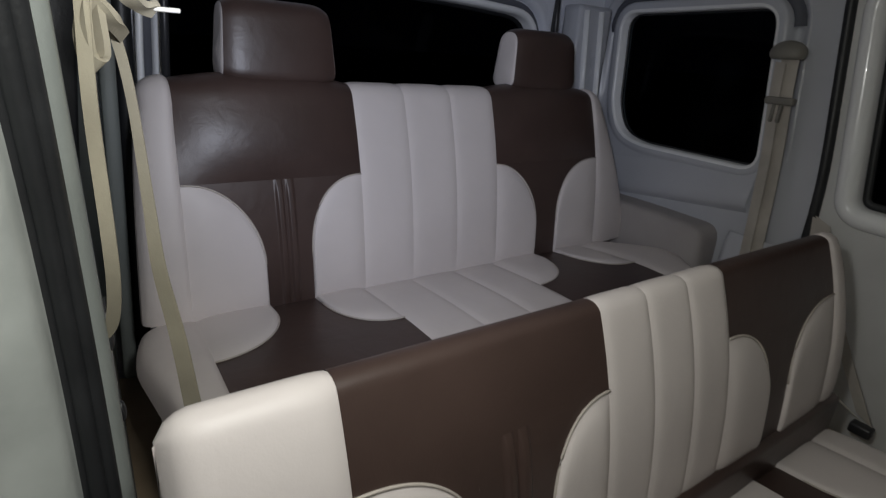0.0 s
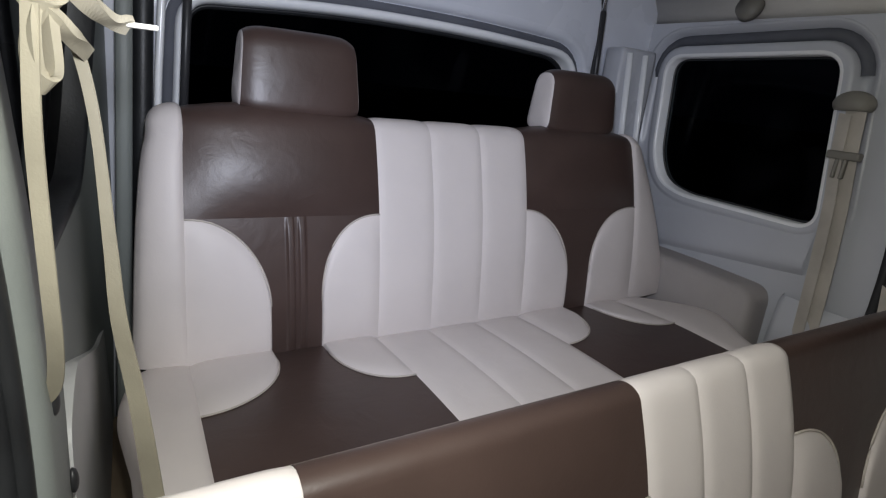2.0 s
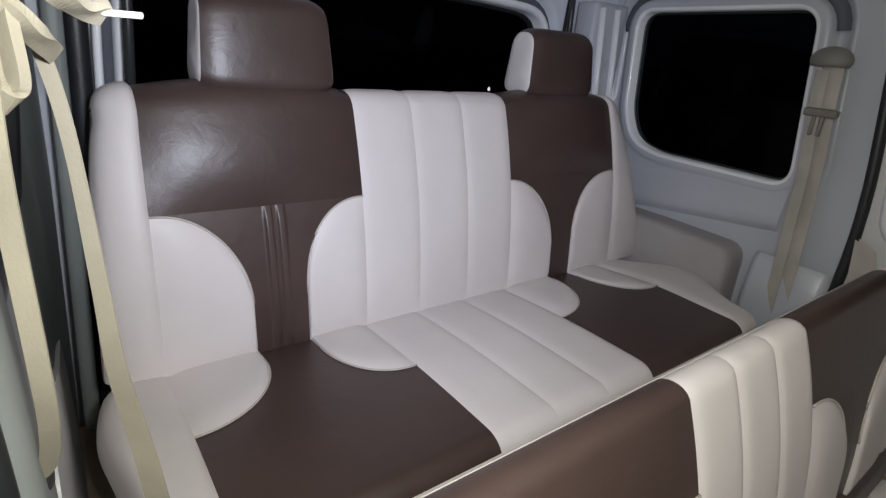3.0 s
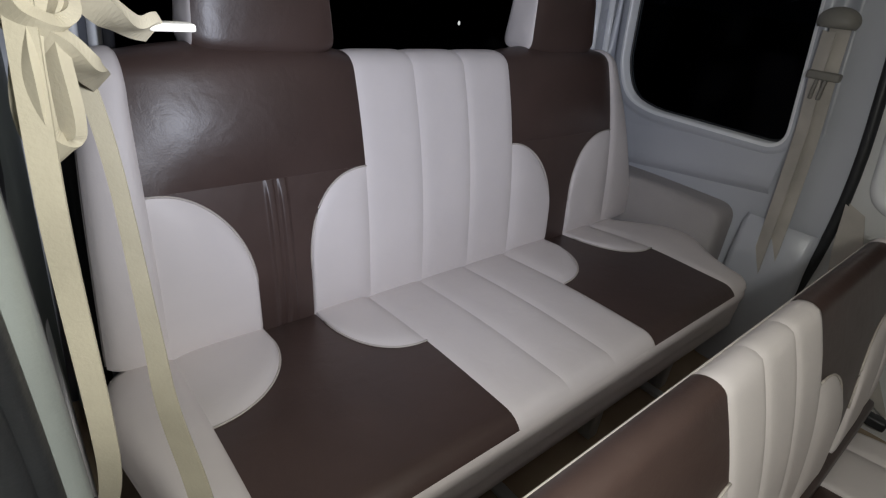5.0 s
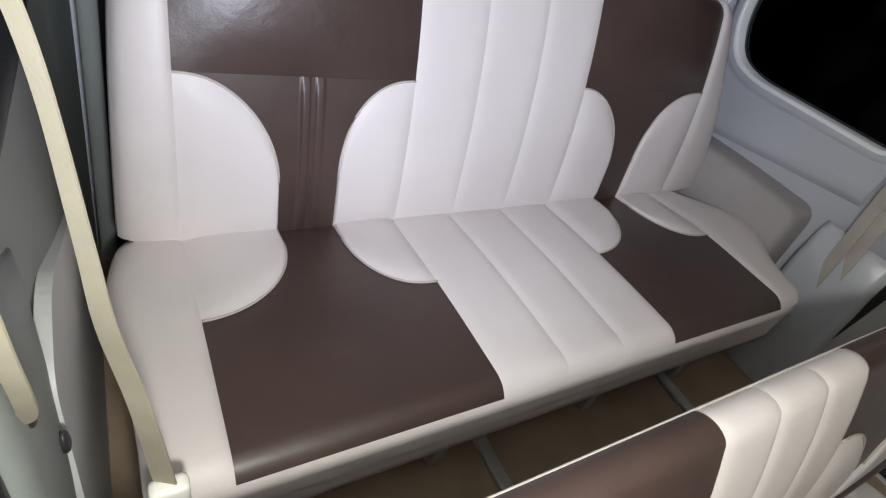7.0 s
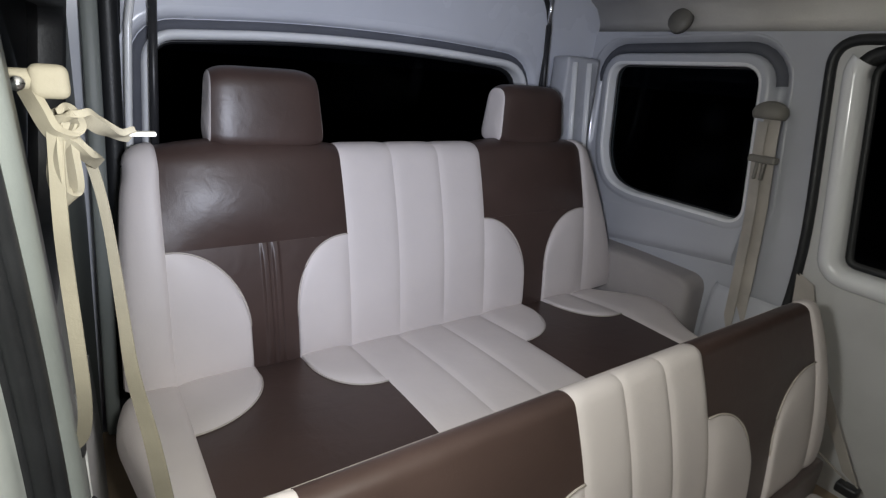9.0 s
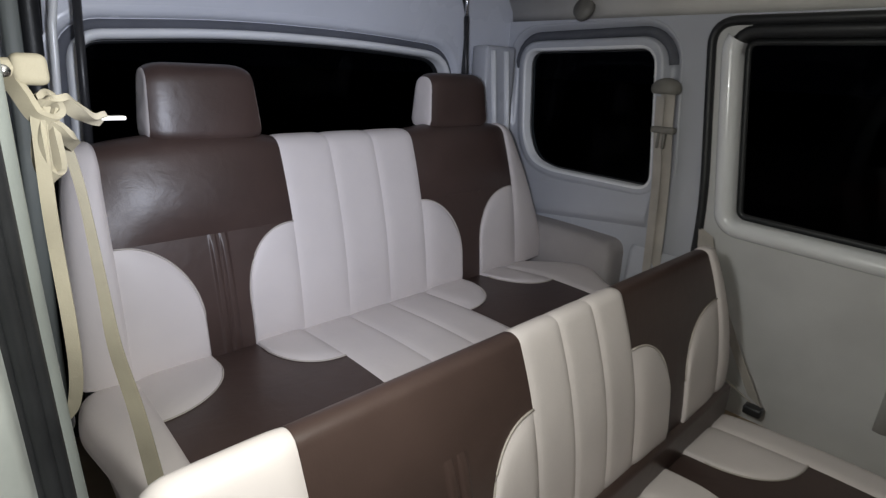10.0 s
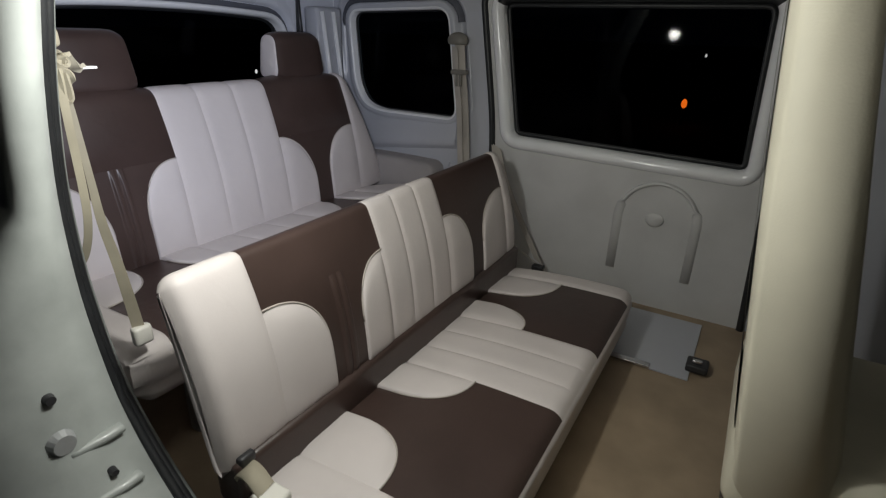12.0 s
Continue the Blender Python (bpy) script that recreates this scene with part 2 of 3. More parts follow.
# far sliding door
door_1 = tagged(new("door_1"), "closed far-side sliding door, grey trim", "van door", kind="structure")
bm = bmesh.new()
sheet(bm, offset2(DOOR, -0.012), [offset2(DOOR_WIN, 0.004)], right_wall, 0.04)
part("door_panel", bm, TRIM, door_1, smooth=False)
bm = bmesh.new()
open_ring(bm, DOOR_WIN, [(-0.004, -0.045), (-0.004, -0.004), (0.0, 0.006), (0.008, 0.014), (0.020, 0.018), (0.032, 0.015), (0.040, 0.006), (0.043, -0.004)], right_wall, lambda p: p.y < 1.735)
part("window_frame", bm, WHITE, door_1, "white window surround, lightened for torch glare")
bm = bmesh.new()
open_ring(bm, DOOR_WIN, [(-0.004, -0.045), (-0.004, -0.004), (0.0, 0.004), (0.012, 0.008), (0.024, 0.004), (0.026, -0.004)], right_wall, lambda p: p.y > 1.70)
part("top_channel", bm, RUBBER, door_1, "black rubber channel along the window's top")
bm = bmesh.new()
frame_ring(bm, DOOR_WIN, [(-0.003, -0.034), (-0.010, -0.024), (-0.018, -0.024), (-0.022, -0.034)], right_wall)
part("window_seal", bm, RUBBER, door_1)
bm = bmesh.new()
bm.faces.new([bm.verts.new(right_wall(p.x, p.y, -0.032)) for p in offset2(DOOR_WIN, -0.002)])
part("pane", bm, GLASS, door_1)
bm = bmesh.new()
frame_ring(bm, DOOR, [(-0.014, -0.01), (-0.012, 0.010), (-0.004, 0.016), (0.006, 0.014), (0.010, 0.004), (0.010, -0.01)], right_wall)
part("door_seal", bm, RUBBER, door_1)
ARCH = [(-1.062, 0.86)] + [(-1.19 + 0.128 * math.cos(t), 1.065 + 0.128 * math.sin(t)) for t in [math.pi * k / 20 for k in range(21)]] + [(-1.318, 0.86)]
bm = bmesh.new()
tube(bm, [right_wall(y, z, -0.002) for y, z in ARCH], 0.017, 10, 0.45)
part("embossed_arch", bm, TRIM, door_1)
bm = bmesh.new()
r = bmesh.ops.create_uvsphere(bm, u_segments=18, v_segments=10, radius=0.028)
bmesh.ops.transform(bm, matrix=Matrix.Translation(right_wall(-1.185, 1.065, 0.002)) @ Matrix.Diagonal((0.35, 1.1, 0.9, 1)), verts=r["verts"])
part("trim_cap", bm, TRIM, door_1)

# tailgate with its window
wall_rear = new("wall_rear")
tagged(wall_rear, "white painted inside of the tailgate", "tailgate", kind="structure")
bm = bmesh.new()
sheet(bm, [Vector(p) for p in ((-0.56, 0.55), (-0.56, 1.95), (1.05, 1.95), (1.05, 0.55))], [REAR_WIN], rear_wall, 0.04)
part("tailgate_panel", bm, TAILGATE, wall_rear, smooth=False)
bm = bmesh.new()
frame_ring(bm, REAR_WIN, [(0.036, -0.004), (0.039, 0.004), (0.044, 0.018), (0.052, 0.022), (0.062, 0.020)], rear_wall)
part("window_frame", bm, TAILGATE, wall_rear)
# grey band added for the shade between lip and frame
bm = bmesh.new()
frame_ring(bm, REAR_WIN, [(0.016, 0.002), (0.020, 0.003), (0.028, 0.005), (0.034, 0.003), (0.038, -0.003)], rear_wall)
part("groove_shade", bm, GROOVE_SHADE, wall_rear, "grey strip painted as groove shade round the glass")
# the raised inner panel above and beside the window
TG = rounded([(-0.385, 1.00), (-0.345, 1.90), (0.735, 1.90), (0.775, 1.00)], [0.08, 0.06, 0.16, 0.08], 9)
bm = bmesh.new()
sheet(bm, TG, [offset2(REAR_WIN, 0.060)], lambda x, z, h: rear_wall(x, z, 0.020 + h), 0.020)
part("inner_panel", bm, TAILGATE, wall_rear, "raised tailgate panel, white paint lightened as if lit", smooth=False)
bm = bmesh.new()
frame_ring(bm, TG, [(-0.004, 0.021), (0.001, 0.016), (0.004, 0.004), (0.016, 0.004), (0.020, 0.010), (0.028, 0.010), (0.030, 0.0)], rear_wall)
part("edge_seal", bm, RUBBER, wall_rear, "black rubber seal round the tailgate")
bm = bmesh.new()
frame_ring(bm, REAR_WIN, [(-0.003, -0.04), (-0.003, 0.012), (0.001, 0.020), (0.007, 0.024), (0.012, 0.023), (0.016, 0.018), (0.018, 0.008)], rear_wall)
part("lip", bm, WHITE, wall_rear, "glossy white lip, lightened as a highlight")
bm = bmesh.new()
frame_ring(bm, REAR_WIN, [(0.0, -0.03), (-0.004, -0.016), (-0.008, -0.016), (-0.012, -0.03)], rear_wall)
part("window_seal", bm, RUBBER, wall_rear)
bm = bmesh.new()
bm.faces.new([bm.verts.new(rear_wall(p.x, p.y, -0.028)) for p in REAR_WIN])
part("pane", bm, GLASS, wall_rear)

# roof with coved sides
bm = bmesh.new()
prof = [(0.985, 1.80), (0.978, 1.83), (0.95, 1.865), (0.90, 1.89), (0.80, 1.905), (0.5, 1.915), (0.2, 1.918), (-0.1, 1.915), (-0.35, 1.905), (-0.44, 1.89), (-0.49, 1.865), (-0.52, 1.83), (-0.53, 1.80)]
inner = [[(x, y, z) for x, z in prof] for y in (0.26, -0.6, -1.6, -2.6)]
outer = [[(0.23 + (x - 0.23) * 1.09, y, z + 0.05) for x, z in prof] for y in (0.26, -0.6, -1.6, -2.6)]
grid(bm, inner)
grid(bm, outer)
for i in (0, -1):
    grid(bm, [inner[i], outer[i]])
grid(bm, [[r[0] for r in inner], [r[0] for r in outer]])
grid(bm, [[r[-1] for r in inner], [r[-1] for r in outer]])
tagged(part("ceiling", bm, LINING), "pale cream roof lining of the van", "ceiling", kind="structure")

# floor with raised wheel boxes
bm = bmesh.new()
box(bm, (-0.55, -2.6, FLOOR_Z - 0.06), (1.0, 0.26, FLOOR_Z))
tagged(part("floor", bm, FLOORMAT, smooth=False), "tan vinyl mat on the van floor", "floor", kind="structure")

# left side: rear quarter, pillar and door opening
LQ = rounded([(0.12, 1.70), (0.10, 1.45), (0.03, 1.35), (-0.47, 1.33), (-0.50, 1.71)], [0.05, 0.15, 0.15, 0.05, 0.05])
bm = bmesh.new()
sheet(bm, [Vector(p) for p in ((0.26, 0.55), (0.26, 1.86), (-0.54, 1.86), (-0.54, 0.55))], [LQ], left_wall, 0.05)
# body side in the trim's dark grey, its shade put into the colour
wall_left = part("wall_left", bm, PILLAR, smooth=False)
tagged(wall_left, "inner side of the van behind the doorway, greyed for shade", "wall", kind="structure")
window_2 = tagged(new("window_2"), "dark quarter window behind the open doorway", "window", kind="structure")
bm = bmesh.new()
frame_ring(bm, LQ, [(-0.004, -0.05), (-0.004, -0.002), (0.002, 0.004), (0.010, 0.004), (0.014, 0.0)], left_wall)
part("window_seal", bm, RUBBER, window_2)
bm = bmesh.new()
bm.faces.new([bm.verts.new(left_wall(p.x, p.y, -0.035)) for p in LQ])
part("pane", bm, GLASS, window_2)

# front bulkhead with the windscreen opening, dark cab
bm = bmesh.new()
sheet(bm, [Vector(p) for p in ((-0.62, 0.55), (-0.62, 1.95), (1.05, 1.95), (1.05, 0.55))],
      [rounded([(-0.45, 1.25), (-0.40, 1.80), (0.85, 1.80), (0.90, 1.25)], 0.06)], lambda x, z, h: (x, -2.6 + h, z), 0.04)
tagged(part("wall_front", bm, DARKPL, smooth=False), "dark front end of the cab", "wall", kind="structure")

bm = bmesh.new()
bmesh.ops.create_grid(bm, x_segments=8, y_segments=8, size=150)
tagged(part("ground", bm, ASPHALT), "dark asphalt outside at night", "ground", kind="structure")


def jamb_path(z):
    """Where the rear edge of the doorway stands at a height."""
    k = [(0.55, -0.95), (0.87, -0.69), (1.02, -0.545), (1.18, -0.495), (1.34, -0.482), (1.50, -0.510), (1.67, -0.575), (1.90, -0.70)]
    for (z0, y0), (z1, y1) in zip(k, k[1:]):
        if z <= z1:
            return y0 + (y1 - y0) * (z - z0) / (z1 - z0)
    return k[-1][1]


def eased(z):
    return sum(jamb_path(z + d) for d in (-0.09, -0.06, -0.03, 0.0, 0.03, 0.06, 0.09)) / 7 - 0.045


ZS = [0.70 + 0.03 * k for k in range(38)]
door_2 = tagged(new("door_2"), "open side doorway, silver jamb and black seal", "doorway", kind="structure")
bm = bmesh.new()
prof = [(-0.514, 0.20), (-0.503, 0.19), (-0.494, 0.15), (-0.489, 0.10), (-0.488, 0.070), (-0.487, 0.040), (-0.487, 0.005), (-0.489, -0.010), (-0.497, -0.017), (-0.508, -0.016)]
grid(bm, [[(x, eased(z) + d * (1.0 - 0.8 * max(0.0, min(1.0, (z - 1.27) / 0.06)) if d > 0.06 else 1.0), z) for x, d in prof] for z in ZS])
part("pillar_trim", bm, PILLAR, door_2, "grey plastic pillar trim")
bm = bmesh.new()
sheet(bm, rounded([(-0.50, 0.76), (-0.415, 1.17), (-0.31, 1.195), (0.0, 1.055), (0.20, 1.0), (0.20, 0.76)], [0.01, 0.03, 0.05, 0.05, 0.02, 0.02]), [], lambda y, z, h: (-0.489 + h, y, z), 0.014)
part("lower_trim", bm, TRIM, door_2, "pale grey lower trim panel", smooth=False)
bm = bmesh.new()
prof = [(-0.498, 0.014), (-0.512, -0.012), (-0.524, -0.020), (-0.528, -0.045), (-0.535, -0.075), (-0.555, -0.092), (-0.580, -0.092), (-0.592, -0.075), (-0.598, -0.02), (-0.60, 0.06)]
grid(bm, [[(x - ((0.05 if i < 7 else 0.13) * max(0.0, min(1.0, (1.42 - z) / 0.30)) if i > 4 else 0.0), eased(z) + d, z) for i, (x, d) in enumerate(prof)] for z in ZS])
part("jamb", bm, JAMB, door_2, "pale silver painted door jamb")
for n, (dx, dy, r) in enumerate(((-0.506, -0.022, 0.009), (-0.516, -0.028, 0.009), (-0.527, -0.030, 0.007))):
    bm = bmesh.new()
    tube(bm, [(dx, eased(z) + dy, z) for z in ZS], r, 10)
    part("seal", bm, RUBBER, door_2, "black rubber door seal")
for z, dx, r, mat, text in ((1.085, -0.628, 0.020, STEEL, "bright striker bolt"), (0.96, -0.60, 0.012, STEEL, "bright bolt head"), (1.150, -0.622, 0.009, DARKPL, "dark hole in the jamb"), (1.02, -0.590, 0.007, DARKPL, "dark hole in the jamb")):
    bm = bmesh.new()
    q = bmesh.ops.create_cone(bm, cap_ends=True, segments=16, radius1=r, radius2=r * 0.75, depth=0.012)
    bmesh.ops.transform(bm, matrix=Matrix.Translation((dx, eased(z) - 0.094, z)) @ Matrix.Rotation(math.pi / 2, 4, "X"), verts=q["verts"])
    part("bolt" if mat is STEEL else "hole", bm, mat, door_2, text, smooth=False)
for z0, z1, dx in ((0.80, 0.82, -0.560), (0.86, 0.885, -0.558), (0.92, 0.935, -0.555), (0.985, 1.003, -0.548), (1.05, 1.072, -0.540)):
    bm = bmesh.new()
    zm = (z0 + z1) / 2
    tube(bm, [(dx - 0.035 + u, eased(zm) - 0.087 + abs(u) * 0.10, zm) for u in (-0.050, -0.040, -0.02, 0.0, 0.015, 0.024)], 0.010, 10, 0.8)
    part("jamb_step", bm, JAMB, door_2)
for y, z in ((-0.507, 1.264), (-0.453, 1.137)):
    bm = bmesh.new()
    q = bmesh.ops.create_uvsphere(bm, u_segments=14, v_segments=8, radius=0.011)
    bmesh.ops.transform(bm, matrix=Matrix.Translation((-0.487, y, z)) @ Matrix.Diagonal((0.45, 0.8, 1.3, 1)), verts=q["verts"])
    part("trim_plug", bm, DARKPL, door_2, "dark oval plug")
bm = bmesh.new()
box(bm, (-0.62, -1.55, 1.84), (-0.49, -0.55, 1.95), 0.02)
part("header", bm, PILLAR, door_2)
bm = bmesh.new()
box(bm, (-0.66, -1.62, 0.55), (-0.48, -0.66, FLOOR_Z + 0.004), 0.02)
part("sill", bm, STEEL, door_2)
bm = bmesh.new()
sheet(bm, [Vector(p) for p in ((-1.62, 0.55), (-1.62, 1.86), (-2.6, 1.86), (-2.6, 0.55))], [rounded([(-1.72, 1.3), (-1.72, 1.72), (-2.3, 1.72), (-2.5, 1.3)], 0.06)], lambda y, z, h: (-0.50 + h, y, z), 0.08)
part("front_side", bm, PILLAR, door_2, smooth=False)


# ---------------------------------------------------------------- bench seats
class Profile:
    """A seat's cross-section in (y, z), laid out along its length."""

    def __init__(self, pts):
        self.p = [Vector(q) for q in pts]
        self.s = [0.0]
        for a, b in zip(self.p, self.p[1:]):
            self.s.append(self.s[-1] + (b - a).length)
        self.length = self.s[-1]

    def at(self, s):
        s = min(max(s, 0.0), self.length - 1e-6)
        i = max(k for k in range(len(self.s) - 1) if self.s[k] <= s)
        t = (s - self.s[i]) / (self.s[i + 1] - self.s[i])
        def tangent(k):
            return (self.p[min(k + 1, len(self.p) - 1)] - self.p[max(k - 1, 0)]).normalized()
        d = tangent(i).lerp(tangent(i + 1), t).normalized()
        return self.p[i].lerp(self.p[i + 1], t), Vector((-d.y, d.x))


def arc(cy, cz, r, a0, a1, n=8):
    return [(cy + r * math.cos(radians(a0 + (a1 - a0) * k / n)), cz + r * math.sin(radians(a0 + (a1 - a0) * k / n))) for k in range(n + 1)]


class Upholstery:
    """Lays panels on a profile between two ends, which round off."""

    def __init__(self, profile, flip, x0, x1, round_end=0.05, flare=0.0, bulge=0.0, flare_right=0.0):
        self.bulge, self.flare_right = bulge, flare_right
        self.pr, self.flip, self.x0, self.x1, self.r, self.flare = profile, flip, x0, x1, round_end, flare

    def place(self, x, s, off):
        p, n = self.pr.at(s)
        n = n * self.flip
        e = max(0.0, self.r - (x - self.x0), self.r - (self.x1 - x)) / self.r
        drop = self.r * 0.75 * (1 - math.sqrt(max(0.0, 1 - min(e, 1.0) ** 2)))
        q = p + n * (off - drop)
        low = max(0.0, 1 - s / 0.40) ** 0.6 * self.flare
        x -= low * max(0.0, 1 - (x - self.x0) / 0.08)
        near = max(0.0, 1 - (self.x1 - x) / 0.055)
        x += max(0.0, min(1.0, 1 - s / 0.44)) * self.flare_right * near
        x += self.bulge * math.exp(-((s - 0.19) / 0.13) ** 2) * max(0.0, 1 - (self.x1 - x) / 0.10)
        x -= 0.16 * self.bulge * math.exp(-((s - 0.13) / 0.12) ** 2) * max(0.0, 1 - (x - self.x0) / 0.08)
        return (x, q.x, q.y)

    def panel(self, bm, xs, lo, hi, n=14, puff=0.007, base=0.001, soft=7):
        rows = []
        m = len(xs) - 1
        for i, x in enumerate(xs):
            a, b = lo(x), hi(x)
            u = abs(2 * i / m - 1) ** soft
            row = []
            for j in range(n + 1):
                v = abs(2 * j / n - 1) ** soft
                row.append(self.place(x, a + (b - a) * j / n, puff * (1 - u) * (1 - v) + base))
            rows.append(row)
        grid(bm, rows)

    def body(self, bm, off=-0.0015):
        n = 60
        xs = span(self.x0, self.x1, 40)
        rows = [[self.place(x, self.pr.length * j / n, off) for j in range(n + 1)] for x in xs]
        vs = grid(bm, rows)
        bm.faces.new(vs[0])
        bm.faces.new(list(reversed(vs[-1])))
        bm.faces.new([r[0] for r in vs] + [r[-1] for r in reversed(vs)])


def cover(up, edges, stems, meet, rv, end, parent, ribs, whole, power=2.3):
    """The two-tone cover: cream ends, two brown fields that narrow to a stem between scallops, a pleated cream middle.
    edges: six x's; stems: ((a, b), (a, b)); meet: where the scallops end; end: where the pattern ends."""
    e = edges
    zero, top, mid = (lambda x: 0.0), (lambda x: end), (lambda x: meet)
    for a, b in ((e[0], e[1]), (e[4], e[5])):
        bm = bmesh.new()
        up.panel(bm, span(a + 0.001, b, 16), zero, top, 40)
        part("end_panel", bm, CREAM, parent, "cream end panel")
    for (a, b), (l, r) in zip(stems, ((e[1], e[2]), (e[3], e[4]))):
        def left(x, l=l, a=a):
            return meet - rv + rv * max(0.0, 1 - ((x - l) / (a - l)) ** power) ** (1 / power)

        def right(x, r=r, b=b):
            return meet - rv + rv * max(0.0, 1 - ((r - x) / (r - b)) ** 2.3) ** (1 / 2.3)
        xl = [l + (a - l) * math.sin(t) for t in span(0, math.pi / 2, 18)]
        xr = [r - (r - b) * math.sin(t) for t in span(math.pi / 2, 0, 18)]
        for xs, f in ((xl, left), (xr, right)):
            bm = bmesh.new()
            up.panel(bm, xs, zero, f, 16, 0.009)
            part("scallop", bm, CREAM, parent, "cream rounded side panel")
            bm = bmesh.new()
            tube(bm, [up.place(x, f(x), 0.003) for x in xs] + [up.place(xs[-1] if f is left else xs[0], s, 0.003) for s in ()], 0.0018, 6)
            part("piping", bm, PIPING, parent)
        bm = bmesh.new()
        up.panel(bm, xl, left, mid, 12, 0.0, 0.0015)
        up.panel(bm, xr, right, mid, 12, 0.0, 0.0015)
        if ribs and a < 0:
            c = (a + b) / 2
            for p, q, rib in ((a, c - 0.018, 0), (c - 0.018, c - 0.003, 1), (c - 0.003, c + 0.003, 0), (c + 0.003, c + 0.018, 1), (c + 0.018, b, 0)):
                up.panel(bm, span(p, q, 8), zero, mid, 20, 0.006 if rib else 0.0, 0.0015)
        else:
            up.panel(bm, span(a, b, 8), zero, mid, 20, 0.0, 0.0015)
        part("stem_panel", bm, BROWN, parent, "dark brown narrowing panel")
        bm = bmesh.new()
        up.panel(bm, span(l, r, 30), mid, top, 26, 0.020 if whole else 0.0, 0.001 if whole else 0.0015, 2.6)
        part("brown_panel", bm, BROWN, parent, "dark brown square panel")
    w = (e[3] - e[2]) / 3
    for k in range(3):
        bm = bmesh.new()
        up.panel(bm, span(e[2] + k * w, e[2] + (k + 1) * w, 14), zero, top, 40, 0.004)
        part("pleat", bm, CREAM, parent, "cream pleat")


def bench(label, crease, top, seat_back, front, edges, cedges, stems, cstems, thick, meets, roll_end, head_x, ribs):
    """A bench seat: backrest, cushion, cover panels, headrests and feet."""
    cy, cz = crease
    ty, tz = top
    fy, fz = front
    seat = thing("bench_seat", label, "bench seat", (0.2, (cy + fy) / 2, FLOOR_Z), "bench seats")
    # backrest: from the crease up over the top and down behind
    d = (Vector((ty, tz)) - Vector((cy, cz)))
    h = d.length
    d.normalize()
    nrm = Vector((-d.y, d.x))          # towards the front
    face = []
    for k in range(15):
        t = k / 14
        face.append(Vector((cy, cz)) + d * (h * t * 0.93) + nrm * (0.018 * math.sin(math.pi * min(1, t * 0.9)) - 0.03 * max(0, t - 0.8) ** 2))
    r = thick / 2
    base = face[-1] - nrm * r
    roll = [base + nrm * (r * math.cos(a)) + d * (r * 0.75 * math.sin(a)) for a in span(0.15, math.pi, 10)]
    back = [base - nrm * (r + 0.012 * math.sin(math.pi * t)) - d * (h * 0.95 * t) for t in span(0.1, 1.0, 8)]
    prof = Profile([tuple(p) for p in face + roll + back])
    up = Upholstery(prof, 1.0, edges[0], edges[5], 0.05 if head_x else 0.032, 0.042 if head_x else 0.0, 0.0, 0.15 if head_x else 0.06)
    bm = bmesh.new()
    up.body(bm)
    rest = hold(part("backrest", bm, CREAM), seat)
    tagged(rest, "cream leatherette backrest with dark brown fields")
    end = prof.s[len(face) + roll_end]
    cover(up, edges, stems, h * meets[0], h * 0.37, end, rest, ribs, bool(head_x), 1.9 if head_x else 2.3)
    bm = bmesh.new()
    tube(bm, [up.place(x, end, 0.001) for x in span(edges[0] + 0.02, edges[5] - 0.02, 30)], 0.0018, 8)
    part("rear_piping", bm, PIPING, rest)
    # cushion: from the crease forward, over the front lip and down
    f0, c0 = Vector((fy, fz)), Vector(seat_back)
    dd = (f0 - c0).normalized()
    ln = (f0 - c0).length
    nn = Vector((dd.y, -dd.x))
    if nn.y < 0:
        nn = -nn
    topc = [c0 + Vector((0.03, -0.012))] + [c0 + dd * (ln * t * 0.94) + nn * 0.006 * math.sin(math.pi * t) for t in span(0.0, 1.0, 14)]
    rr = 0.035
    cc = topc[-1] - nn * rr
    lip = [cc + nn * (rr * math.cos(a)) + dd * (rr * math.sin(a)) for a in span(0.2, math.pi / 2, 6)]
    down = [lip[-1] + Vector((0.004, -0.09 * t)) for t in span(0.15, 1.0, 6)] + [lip[-1] + Vector((0.03, -0.10)), Vector((c0.x - 0.02, c0.y - 0.10))]
    cprof = Profile([tuple(p) for p in topc + lip + down])
    cup = Upholstery(cprof, -1.0, cedges[0], cedges[5], 0.04, 0.0, 0.14 if head_x else 0.0)
    bm = bmesh.new()
    cup.body(bm)
    cushion = hold(part("cushion", bm, CREAM), seat)
    tagged(cushion, "cream leatherette cushion with dark brown fields")
    cend = cprof.s[len(topc) + 4]
    cover(cup, cedges, cstems, ln * meets[1], ln * 0.38, cend, cushion, False, False, 2.0 if head_x else 2.3)
    bm = bmesh.new()
    cup.panel(bm, span(cedges[0] + 0.004, cedges[5] - 0.004, 30), lambda x: cend, lambda x: cend + 0.065, 10, 0.004)
    part("front_band", bm, CREAM, cushion, "cream front band")
    # headrests
    for hx in head_x:
        hw, hh, hd = 0.222, 0.155, 0.105
        bm = bmesh.new()
        sec = rounded([(-hd / 2, 0.0), (-hd / 2 + 0.018, hh), (hd / 2 - 0.01, hh), (hd / 2, 0.0)], [0.03, 0.04, 0.035, 0.03], 6)
        rows = []
        for u in span(-1, 1, 18):
            sh = 1 - 0.14 * abs(u) ** 7
            rows.append([(u * hw / 2 * (1 - 0.09 * q.y / hh), q.x * sh + 0.008 * (1 - u * u) * (-1 if q.x < 0 else 0), 0.004 + (q.y - hh / 2) * sh + hh / 2) for q in sec + [sec[0]]])
        grid(bm, rows)
        hr = part("headrest", bm, BROWN)
        hr.location = (hx, ty + 0.045, tz - 0.012)
        hold(hr, seat)
        tagged(hr, "dark brown headrest with cream sides")
